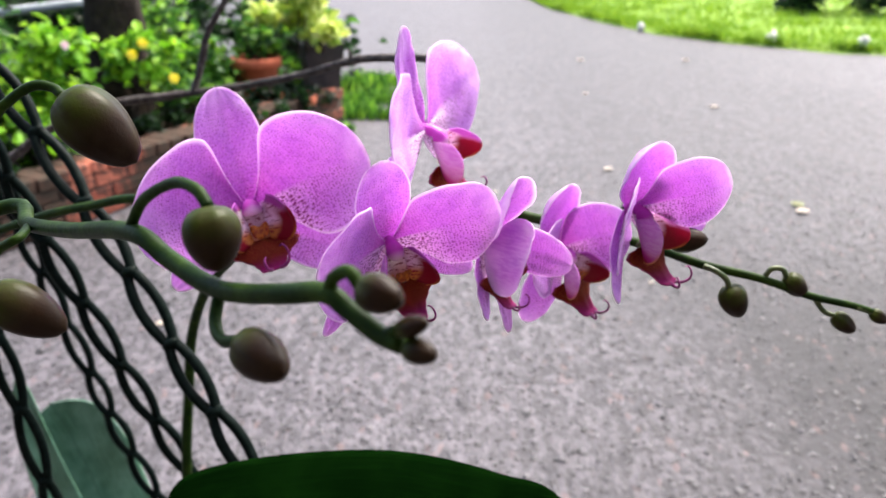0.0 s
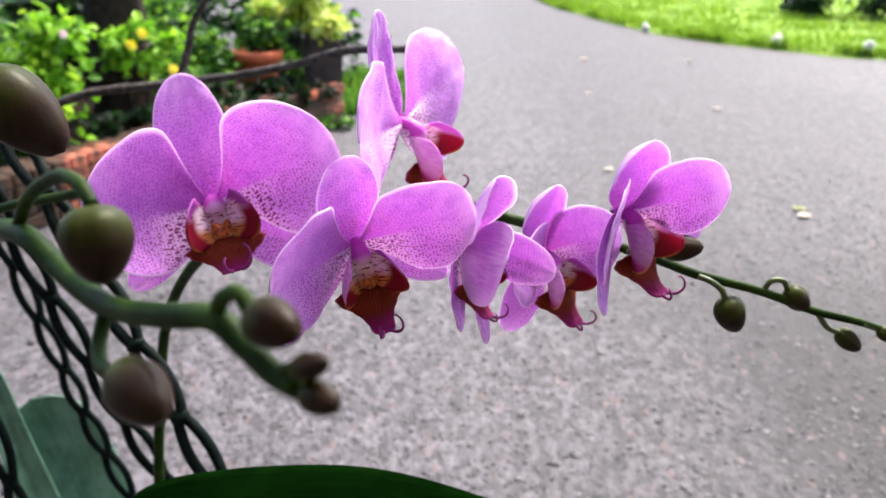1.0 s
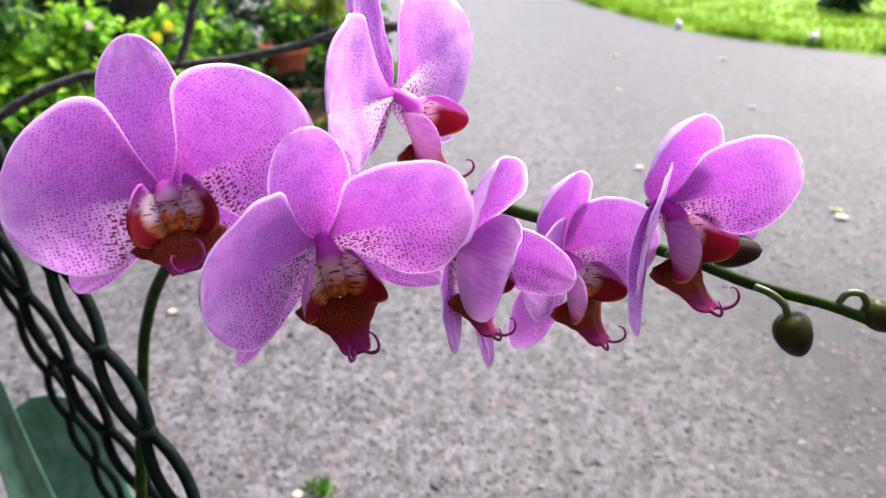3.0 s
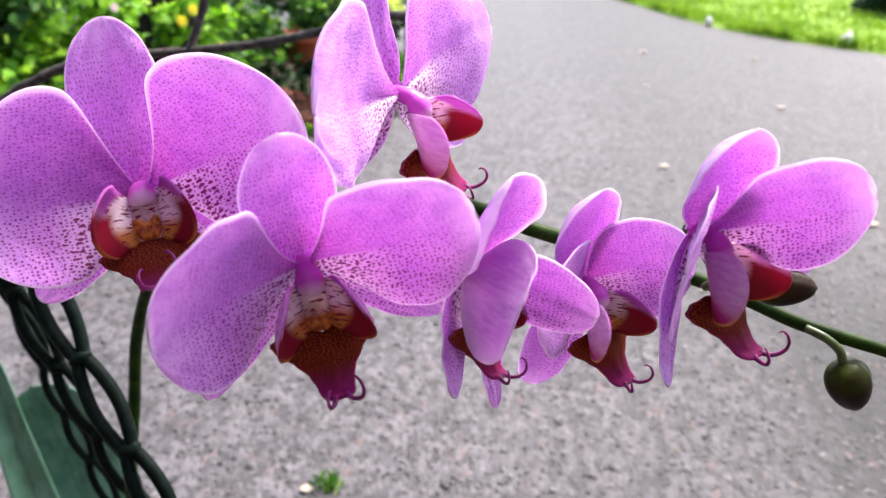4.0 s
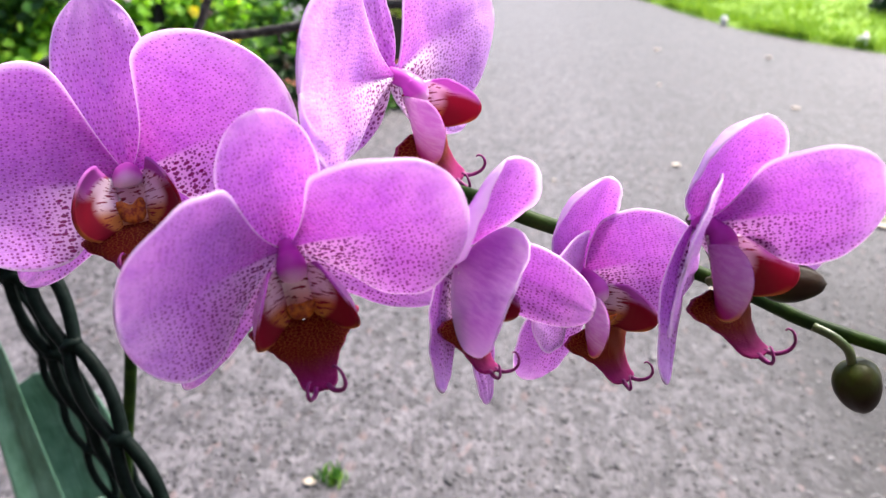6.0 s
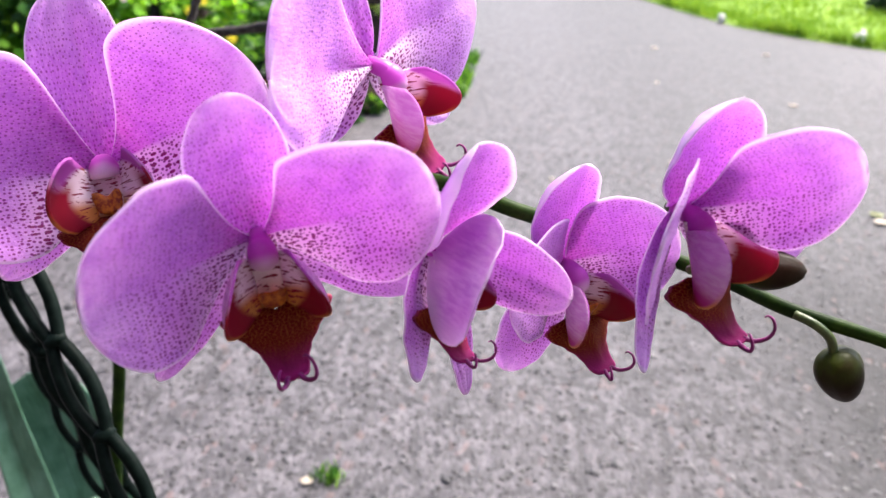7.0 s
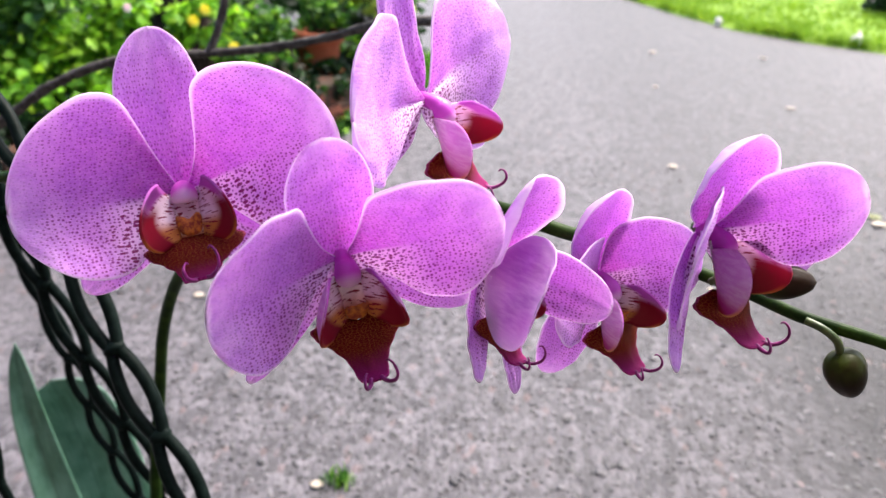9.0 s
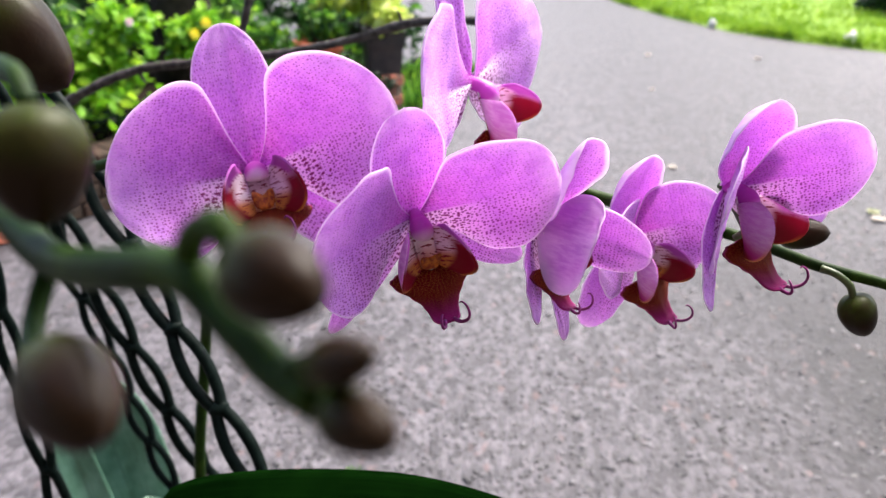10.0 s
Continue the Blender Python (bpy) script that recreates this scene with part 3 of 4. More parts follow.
shrub("shrub", (-1.7, 7.6, 0.55), (0.75, 0.5, 0.55), 1700, 0.10, GREEN_C, "dense shrub behind the pots, shade put into its dark green", 51)
shrub("shrub", (-2.9, 7.3, 0.8), (0.9, 0.6, 0.8), 2200, 0.11, GREEN_C, "dense shrub at the back of the bed, shade put into its dark green", 52)
shrub("shrub", (-1.25, 6.95, 0.62), (0.35, 0.3, 0.35), 900, 0.08, GREEN_A, "green leafy shrub beside the dark planter", 53)
pot((-1.33, 6.0, 0.24), 0.115, 0.165, 0.33, TERRACOTTA, "terracotta flower pot standing behind the brick wall")
shrub("potted_plant", (-1.33, 6.02, 0.68), (0.17, 0.17, 0.13), 260, 0.07, GREEN_A, "green leafy plant growing in the terracotta pot", 21, 4, "plant", base=0.47)
pot((-1.06, 5.98, 0.0), 0.10, 0.14, 0.30, TERRACOTTA, "old terracotta pot standing on the gravel by the wall")
pot((-0.93, 6.42, 0.0), 0.15, 0.19, 0.62, DARKPOT, "tall dark brown square planter at the wall's end", True)
shrub("variegated_bush", (-0.98, 6.20, 0.86), (0.34, 0.28, 0.16), 900, 0.085, VARIEGATED, "yellow-green variegated bush in the dark planter", 22, 5, "bush", base=0.57)

trunk = thing("tree", (-2.06, 5.35, 0.24), "tree with a thick dark brown trunk", "tree")
tube("trunk", [(-2.06, 5.35, 0.22), (-2.05, 5.35, 1.0), (-2.10, 5.37, 2.2), (-2.06, 5.35, 3.6)], lambda s: 0.19 - 0.07 * s, BARK, trunk, 16, 8, 0.25)
for k in range(5):
    a = k * 1.3
    tip = Vector((-2.06 + 1.3 * math.cos(a), 5.35 + 1.3 * math.sin(a), 4.2 + 0.2 * k))
    tube("limb", [(-2.08, 5.36, 2.6 + 0.2 * k), Vector((-2.06, 5.35, 3.2)).lerp(tip, 0.5), tip], lambda s: 0.07 - 0.05 * s, BARK, trunk, 8, 5, 0.2)
rn = random.Random(31)
cv, cf = [], []
for _ in range(1100):
    a, q = rn.uniform(0, 6.28), rn.uniform(0.3, 1.7)
    p = Vector((q * math.cos(a) + rn.gauss(0, 0.2), q * math.sin(a) + rn.gauss(0, 0.2), 3.7 + rn.uniform(-0.5, 1.1)))
    d = Vector((rn.gauss(0, 1), rn.gauss(0, 1), rn.gauss(0, 0.5))).normalized() * 0.11
    w = d.orthogonal() * 0.4
    k = len(cv)
    cv += [p, p + d * 0.5 + w, p + d, p + d * 0.5 - w]
    cf.append((k, k + 1, k + 2, k + 3))
mesh_object("crown", cv, cf, GREEN_A, trunk, flat=True)

rail = thing("garden_rail", (-2.9, 5.6, 0.0), "weathered grey rail among the shrubs", "rail")
tube("bar", [(-3.4, 5.3, 0.86), (-2.2, 5.9, 0.98)], 0.03, GREY_RAIL, rail, 8, 4)
tube("post", [(-2.9, 5.6, 0.0), (-2.9, 5.6, 0.92)], 0.03, GREY_RAIL, rail, 8, 4)

shrub("shrub", (6.9, 14.6, 0.5), (1.6, 0.8, 0.5), 2200, 0.12, GREEN_C, "dark green low shrub on the lawn", 41)
shrub("shrub", (4.0, 19.0, 0.6), (1.5, 0.8, 0.5), 1600, 0.14, GREEN_A, "green low shrub on the lawn", 42)


def fallen(at, size, seed, mat, label, name="fallen_leaf", category="leaf"):
    rn = random.Random(seed)
    a = rn.uniform(0, 6.28)
    d, w = Vector((math.cos(a), math.sin(a), 0)), Vector((-math.sin(a), math.cos(a), 0))
    verts, faces = [], []
    prof = [0.05, 0.3, 0.42, 0.4, 0.26, 0.04]
    for i, h in enumerate(prof):
        s = i / 5 - 0.5
        for q in (-1, -0.5, 0, 0.5, 1):
            verts.append(d * s * size + w * q * h * size + Vector((0, 0, 0.006 + 0.12 * size * (q * q * 0.8 + s * s))))
    for i in range(5):
        for j in range(4):
            faces.append((i * 5 + j, i * 5 + j + 1, i * 5 + j + 6, i * 5 + j + 5))
    ob = mesh_object(name, verts, faces, mat)
    ob.location = at
    sol = ob.modifiers.new("thick", "SOLIDIFY")
    sol.thickness = 0.0012
    return tagged(ob, label, category, group="litter on the gravel")


for i, (x, y, s) in enumerate([(1.04, 5.08, 0.07), (1.93, 4.25, 0.085), (1.56, 9.62, 0.10), (0.30, 4.6, 0.03), (-1.09, 2.90, 0.045), (2.29, 7.0, 0.08), (1.30, 7.6, 0.06), (2.75, 9.6, 0.10), (0.9, 3.3, 0.03), (1.75, 2.9, 0.04)]):
    fallen((x, y, 0.0), s, 100 + i, LITTER, "dry pale fallen leaf on the gravel")
fallen((1.95, 4.36, 0.0), 0.085, 140, FADED, "yellow-green fallen leaf on the gravel")
# stands in for a pale stick; reuses the leaf shape
fallen((-0.40, 1.87, 0.0), 0.036, 141, LITTER, "pale stick beside the weed, shaped as a small leaf")


def stone(at, r, seed):
    rn = random.Random(seed)
    bm = bmesh.new()
    bmesh.ops.create_icosphere(bm, subdivisions=3, radius=1.0)
    off = Vector((rn.uniform(0, 50), rn.uniform(0, 50), 0))
    for v in bm.verts:
        n = 1 + 0.3 * noise.noise(v.co * 1.3 + off)
        v.co = Vector((v.co.x * r * 0.75 * n, v.co.y * r * 0.6 * n, (v.co.z + 0.85) * r * n))
    me = bpy.data.meshes.new("stone")
    bm.to_mesh(me)
    bm.free()
    me.materials.append(PALE_STONE)
    me.polygons.foreach_set("use_smooth", [True] * len(me.polygons))
    ob = new("edging_stone", me)
    ob.location = at
    return tagged(ob, "pale upright edging stone on the lawn's rim", "stone", group="stones along the lawn")


stone((5.05, 10.25, 0.0), 0.11, 1)
stone((4.18, 10.85, 0.0), 0.10, 2)
stone((2.85, 12.35, 0.0), 0.07, 3)

# ---- orchid ----
orchid = thing("orchid_plant", (-0.26, 0.69, 0.64), "moth orchid with spotted pink flowers, dark buds and broad leaves", "orchid")
BASE = orchid.location


def profile(wide, s, skew=1.0):
    s = s ** skew
    if wide:
        g = max(0.0, 1 - (2 * s ** 0.95 - 1) ** 2) ** 0.48
        return g * (1 - 0.65 * (1 - min(1.0, s / 0.36)) ** 2)
    g = math.sqrt(max(0.0, 1 - (2 * s ** 1.05 - 1) ** 2))
    return max(g, 0.33 * (1 - s)) if s < 0.5 else g


def tepal(name, frame3, at, size, shape, mat, parent, wide, seed, flip=1, roll=0.03):
    """A petal or sepal. shape: its direction in the flower's plane, its lift out of that plane, its curl along the length, length and width in mm,
    cupping, sideways bend, where it is widest, and how much wider one half is than the other. roll: how far its margin bends back."""
    right, up, out = frame3
    turn, lift, curl, length, width, cup, bend, skew, lop = shape
    length, width = length / 1000, width / 1000
    rows, cols = 42, 24
    a = radians(turn)
    rad, sd = right * math.cos(a) + up * math.sin(a), up * math.cos(a) - right * math.sin(a)
    verts, plan, real = [], [], []
    x, z, last = 0.0012, 0.0, 0.0
    for i in range(rows + 1):
        s = 0.5 - 0.5 * math.cos(math.pi * i / rows)
        el = lift + curl * s
        x += math.cos(el) * (s - last) * length
        z += math.sin(el) * (s - last) * length
        last = s
        hw = width / 2 * profile(wide, s, skew)
        n = out * math.cos(el) - rad * math.sin(el)
        c = rad * x + out * z + sd * (bend * length * s * s)
        for j in range(cols + 1):
            q = math.sin(math.pi / 2 * (2 * j / cols - 1))
            h = hw * (1 + lop * q)
            ripple = 0.0010 * noise.noise(Vector((s * 4, q * 2.2, seed * 7.7))) + 0.0012 * s * noise.noise(Vector((s * 8, q * 6, seed * 3.1))) * abs(q)
            rib = -0.0009 * math.exp(-(q / 0.08) ** 2) * (1 - 0.7 * s)
            rim = -2 * roll * hw * max(0.0, (abs(q) - 0.5) / 0.5) ** 3 * min(1.0, s * 2) - (1.5 if roll > 0 else 0.4) * roll * width * max(0.0, (s - 0.72) / 0.28) ** 2
            ripple *= min(1.0, 2 * hw / width + 0.2)
            verts.append(at + size * (c + sd * q * h + n * (cup * (q * h) ** 2 * 2 / width + ripple + rib + rim)) - BASE)
            plan.append((s, 0.5 + 0.5 * q * flip))
            real.append((s * length + seed * 0.31, q * h + seed * 0.17))
    w = cols + 1
    faces = [(i * w + j, (i + 1) * w + j, (i + 1) * w + j + 1, i * w + j + 1) for i in range(rows) for j in range(cols)]
    ob = mesh_object(name, verts, faces, mat, parent, {"plan": plan, "size": real})
    sol = ob.modifiers.new("thick", "SOLIDIFY")
    sol.thickness, sol.offset, sol.material_offset = 0.0005 * size, 0.0, 1
    ob.data.materials.append(BACK)
    return ob


def flower(at, yaw, tilt, roll, size, dorsal, right_petal, left_petal, left_sepal, right_sepal, stalk, seed, lobe=1.0, lip_size=1.0, nod=0.0, swing=0.0):
    """One orchid flower; its tepals as tepal() takes them. stalk: where its stalk leaves the spike; nod, swing: how the column and lip turn up and aside."""
    at = Vector(at)
    ya, ta, ro = radians(yaw), radians(tilt), radians(roll)
    out = Vector((math.sin(ya) * math.cos(ta), -math.cos(ya) * math.cos(ta), math.sin(ta)))
    r0 = Vector((math.cos(ya), math.sin(ya), 0))
    u0 = out.cross(r0)
    right, up = r0 * math.cos(ro) + u0 * math.sin(ro), u0 * math.cos(ro) - r0 * math.sin(ro)
    f3 = (right, up, out)

    heart = size * lip_size

    turn = Matrix.Rotation(radians(swing), 3, up) @ Matrix.Rotation(-radians(nod), 3, right)
    lip_right, lip_up, lip_out = turn @ right, turn @ up, turn @ out

    def place(x, y, z):
        return at + heart * (lip_right * x + lip_up * y + lip_out * z)

    # the column is the flower's core
    path = [place(0, 0, -0.002), place(0, 0.0006, 0.0035), place(0, 0.0, 0.0054), place(0, -0.0010, 0.0074), place(0, -0.0026, 0.0088), place(0, -0.0039, 0.0088)]
    v, f, plan = tube_data(spline(path, 5), lambda s: heart * (0.0025 + 0.0018 * math.sin(math.pi * min(1, s * 0.85) ** 1.4)) * (1.0 if s < 0.86 else math.sqrt(max(0.03, 1 - ((s - 0.86) / 0.145) ** 2))), 14, 0, BASE)
    core = mesh_object("flower", v, f, COLUMN, orchid, {"plan": plan}, "pink moth orchid flower with dark red lip")
    sort = seed * 10
    face = PETAL_BOLD if seed == 1 else PETAL
    tepal("sepal", f3, at - out * 0.0010 * size, size, dorsal, SEPAL, core, False, sort + 1, 1, -0.16 if size < 1.1 else 0.03)
    tepal("sepal", f3, at - out * 0.0016 * size, size, left_sepal, PETAL, core, False, sort + 2, 1)
    tepal("sepal", f3, at - out * 0.0016 * size, size, right_sepal, PETAL, core, False, sort + 3, -1)
    tepal("petal", f3, at + out * 0.0006 * size, size, right_petal, face, core, True, sort + 4, -1)
    tepal("petal", f3, at + out * 0.0010 * size, size, left_petal, face, core, True, sort + 5, 1)

    # middle lobe of the lip: an arrow-shaped tongue that hangs forward and ends in two curled threads
    spine = spline([(0, -0.0150, 0.0138), (0, -0.0192, 0.0180), (0, -0.0226, 0.0212), (0, -0.0254, 0.0244), (0, -0.0276, 0.0278), (0, -0.0274, 0.0312)], 5)
    widths = [(0.0, 0.0060), (0.09, 0.0132), (0.18, 0.0160), (0.27, 0.0146), (0.42, 0.0100), (0.56, 0.0070), (0.72, 0.0056), (0.88, 0.0050), (0.96, 0.0042), (1.0, 0.0024)]
    verts, plan, real = [], [], []
    cols = 14
    for i, p in enumerate(spine):
        s = i / (len(spine) - 1)
        for (s0, w0), (s1, w1) in zip(widths, widths[1:]):
            if s0 <= s <= s1:
                e = (s - s0) / (s1 - s0)
                hw = w0 + (w1 - w0) * (e * e * (3 - 2 * e))
        for j in range(cols + 1):
            q = 2 * j / cols - 1
            fold = (-0.34 + 0.55 * max(0.0, s - 0.55)) * q * q * hw + 0.0013 * math.exp(-(q / 0.14) ** 2) * (1 - s)
            rise = 0.10 * abs(q) ** 3 * hw * (1 - s)
            verts.append(place(p.x + q * hw, p.y + rise, p.z + fold + 0.0005 * noise.noise(Vector((q * 4, s * 6, seed)))) - BASE)
            plan.append((s, 0.5 + 0.5 * q))
            real.append((s * 0.036 + seed, q * hw))
    w = cols + 1
    faces = [(i * w + j, i * w + j + 1, (i + 1) * w + j + 1, (i + 1) * w + j) for i in range(len(spine) - 1) for j in range(cols)]
    lip = mesh_object("lip", verts, faces, LIP, core, {"plan": plan, "size": real}, "dark crimson veined lip")
    sol = lip.modifiers.new("thick", "SOLIDIFY")
    sol.thickness, sol.offset = 0.0009 * heart, 0.0
    for sx in (-1, 1):
        k = 1.0 if sx > 0 else 0.62
        curl = [(0.0020 * sx, -0.0275, 0.0300), (0.0036 * sx, -0.0272, 0.0330), (0.0056 * sx, -0.0254, 0.0352), (0.0064 * sx, -0.0226, 0.0358), (0.0060 * sx, -0.0198, 0.0348), (0.0048 * sx, -0.0184, 0.0334), (0.0040 * sx, -0.0190, 0.0328)]
        tube("tendril", [place(x * k, -0.0275 + (y + 0.0275) * k, z) for x, y, z in curl], lambda s: heart * (0.00085 - 0.00060 * s), TENDRIL, core, 6, 5)
        # side lobe: an ear from the callus to the column's foot, its free edge standing forward
        near_low, near_top = Vector((0.0036, -0.0152, 0.0135)), Vector((0.0042, -0.0022, 0.0066))
        far_low, far_mid, far_top = Vector((0.0120, -0.0190, 0.0212)), Vector((0.0172, -0.0075, 0.0320)), Vector((0.0078, 0.0050, 0.0200))
        verts, plan, real = [], [], []
        rows, cols = 14, 16
        for i in range(rows + 1):
            u = i / rows
            for j in range(cols + 1):
                v = j / cols
                e = u * (1 - 0.26 * abs(2 * v - 1) ** 5)
                c = near_low.lerp(near_top, v).lerp(far_low.lerp(far_mid, v).lerp(far_mid.lerp(far_top, v), v), e)
                hill = math.sin(math.pi * v)
                c += Vector((0.0032 * math.sin(math.pi * e) * hill, 0, 0.0010 * hill * e - 0.0010 * math.sin(math.pi * e)))
                c.x -= 0.0016 * max(0.0, e - 0.7) * max(0.0, v - 0.35) * 6
                verts.append(place(sx * c.x * lobe, c.y * (0.5 + 0.5 * lobe), c.z) - BASE)
                plan.append((u, v))
                real.append((u * 0.018 + seed + sx, v * 0.022))
        w = cols + 1
        faces = [(i * w + j, (i + 1) * w + j, (i + 1) * w + j + 1, i * w + j + 1) for i in range(rows) for j in range(cols)]
        if sx < 0:
            faces = [tuple(reversed(f)) for f in faces]
        ear = mesh_object("side_lobe", verts, faces, LOBE, core, {"plan": plan, "size": real}, "crimson side lobe of the lip with white striped base")
        ear.data.materials.append(LOBE_OUT)
        sol = ear.modifiers.new("thick", "SOLIDIFY")
        sol.thickness, sol.offset, sol.material_offset = 0.0008 * heart, 0.0, 1
    # floor of the lip between the lobes, from the column's foot to the callus
    verts, plan, real = [], [], []
    for i in range(7):
        e = i / 6
        for j in range(7):
            q = j / 3 - 1
            c = Vector((q * (0.0040 - 0.0004 * e), 0.0 - 0.0165 * e, 0.0055 + 0.0085 * e - 0.0016 * (1 - q * q)))
            verts.append(place(c.x, c.y, c.z) - BASE)
            plan.append((0.12, 0.72 - 0.46 * e))
            real.append((0.004 * q + seed, e * 0.016))
    faces = [(i * 7 + j, (i + 1) * 7 + j, (i + 1) * 7 + j + 1, i * 7 + j + 1) for i in range(6) for j in range(6)]
    throat = mesh_object("lip_base", verts, faces, LOBE, core, {"plan": plan, "size": real}, "white striped base of the lip")
    sol = throat.modifiers.new("thick", "SOLIDIFY")
    sol.thickness, sol.offset = 0.0008 * heart, -1.0
    # callus: the small orange saddle between the lobes
    bm = bmesh.new()
    bmesh.ops.create_icosphere(bm, subdivisions=3, radius=1.0)
    for q in bm.verts:
        c = q.co
        horn = max(0.0, c.y) * abs(c.x) ** 1.5
        lump = 0.0006 * noise.noise(c * 3 + Vector((seed, 0, 0)))
        c2 = Vector((c.x * (0.0036 + 0.0022 * horn), -0.0120 + c.y * 0.0026 + horn * 0.0062 + lump, 0.0150 + c.z * 0.0017 * (0.6 + 0.4 * abs(c.x)) + horn * 0.0040))
        q.co = place(*c2) - BASE
    part("callus", bm, CALLUS, core, "orange callus")
    # stalk
    s0 = Vector(stalk)
    back = at - out * 0.005 * size
    tube("flower_stalk", [s0, s0.lerp(back, 0.5) + Vector((0, 0, 0.001)), back], lambda s: 0.0016 + 0.0004 * s, STALK, core, 8, 6)
    return core


SPIKE = [(-0.265, 0.70, 0.74), (-0.262, 0.70, 0.82), (-0.252, 0.70, 0.95), (-0.241, 0.70, 1.03), (-0.229, 0.69, 1.09), (-0.205, 0.665, 1.145), (-0.168, 0.62, 1.195), (-0.125, 0.565, 1.235), (-0.075, 0.52, 1.265), (-0.030, 0.495, 1.282), (0.008, 0.48, 1.290),
         (0.031, 0.468, 1.291), (0.051, 0.458, 1.288), (0.085, 0.464, 1.278), (0.122, 0.450, 1.2725), (0.1445, 0.430, 1.270), (0.175, 0.42, 1.2655), (0.203, 0.418, 1.256), (0.2255, 0.417, 1.251), (0.242, 0.416, 1.246)]
tube("flower_spike", [(-0.4200, 0.6600, 1.0000), (-0.4050, 0.6450, 1.1200), (-0.3750, 0.6300, 1.2000), (-0.3123, 0.6100, 1.2333), (-0.2582, 0.5900, 1.2505), (-0.2122, 0.5700, 1.2626), (-0.1350, 0.5400, 1.2620), (-0.0900, 0.5220, 1.2660)], 0.0034, STEM, orchid, 10, 6, 0.06, "dark green flower spike behind the largest flower")
tube("flower_spike", SPIKE, lambda s: 0.0054 - 0.0036 * s, STEM, orchid, 12, 6, 0.06, "dark green arching flower spike")

flower((-0.1118, 0.4717, 1.2886), 11.2, 8.5, 11.1, 1.42,
       (90, 0.01, -0.11, 49.1, 27.1, 0.19, -0.00, 0.96, 0.02), (16, 0.37, 0.27, 57.8, 52.0, 0.41, 0.03, 1.50, 0.08), (174, 0.39, 0.52, 48.9, 54.0, 0.41, -0.04, 1.17, -0.20),
       (215, -0.07, -0.02, 46.9, 16.3, 0.14, -0.01, 0.95, -0.06), (-42, 0.00, 0.05, 48.0, 24.0, 0.15, 0.00, 1.00, 0.00), (-0.075, 0.520, 1.266), 1, 1.0, 0.94, 10, 10)
flower((-0.0237, 0.3845, 1.3006), 24.4, -15.0, 11.2, 1.14,
       (91, 0.03, 0.22, 41.8, 24.6, 0.13, -0.02, 1.04, 0.03), (15, 0.40, 0.27, 49.6, 49.4, 0.38, 0.20, 1.42, 0.20), (169, 0.50, 0.31, 47.8, 55.4, 0.27, -0.13, 1.59, -0.15),
       (228, 0.01, 0.05, 53.2, 11.7, 0.13, 0.02, 0.95, -0.01), (-39, -0.03, 0.10, 48.6, 15.9, 0.11, -0.03, 0.97, 0.03), (-0.015, 0.489, 1.286), 2, 1.0, 0.90, 6, 0)
flower((-0.0080, 0.4837, 1.3331), 64.4, 4.2, 20.9, 1.53,
       (102, -0.03, 0.44, 47.0, 18.7, 0.11, 0.00, 0.92, 0.06), (1, -0.06, 0.15, 53.5, 49.5, -0.21, -0.15, 1.24, -0.14), (155, 0.17, 0.29, 57.8, 40.2, 0.11, -0.03, 1.60, -0.14),
       (214, -0.42, -0.10, 31.0, 15.0, 0.15, 0.00, 1.00, 0.00), (-45, -0.11, 0.21, 44.8, 17.5, 0.14, -0.01, 0.90, 0.05), (-0.045, 0.500, 1.277), 3, 1.0, 0.78, -24, 0)
flower((0.0248, 0.4064, 1.2910), 55.0, -6.5, -7.0, 0.97,
       (117, 0.42, -0.05, 50.0, 31.0, 0.30, -0.08, 1.09, -0.10), (5, 0.96, 0.51, 46.1, 26.5, 0.25, -0.07, 1.15, 0.10), (160, 1.11, -0.17, 43.0, 41.2, 0.28, -0.02, 0.93, 0.11),
       (237, 0.30, 0.51, 42.9, 17.4, 0.14, -0.02, 0.95, 0.04), (-66, 0.43, -0.13, 53.9, 11.8, 0.17, -0.12, 0.98, 0.01), (0.008, 0.480, 1.290), 4, 0.6, 0.90, -8, 0)
flower((0.0693, 0.4521, 1.2707), 26.7, 0.7, 8.4, 1.01,
       (94, -0.01, 0.69, 45.7, 26.1, 0.14, -0.09, 1.24, 0.24), (14, 0.38, 0.19, 40.9, 47.0, 0.18, -0.02, 0.90, 0.01), (163, 0.76, -0.05, 43.6, 44.6, 0.16, -0.01, 1.00, 0.01),
       (240, -0.07, 0.01, 47.0, 26.0, 0.13, 0.03, 1.02, -0.01), (-32, 0.02, -0.02, 46.0, 26.0, 0.15, 0.00, 1.00, 0.00), (0.085, 0.468, 1.280), 5, 1.0, 1.02, -16, 14)
flower((0.1010, 0.4193, 1.3058), 25.7, -0.7, 3.0, 1.04,
       (83, 0.10, 0.50, 40.5, 28.0, 0.22, -0.02, 1.10, 0.04), (22, 0.80, 0.50, 52.5, 41.0, 0.44, 0.30, 1.60, 0.22), (166, 0.82, 0.14, 44.0, 48.0, 0.10, 0.04, 1.07, 0.15),
       (225, 0.42, 0.38, 51.2, 11.0, 0.07, 0.12, 0.91, -0.13), (-23, 0.26, 0.12, 42.9, 23.4, 0.14, 0.07, 0.97, 0.04), (0.12, 0.445, 1.275), 6, 1.0, 1.04, -10, 20)


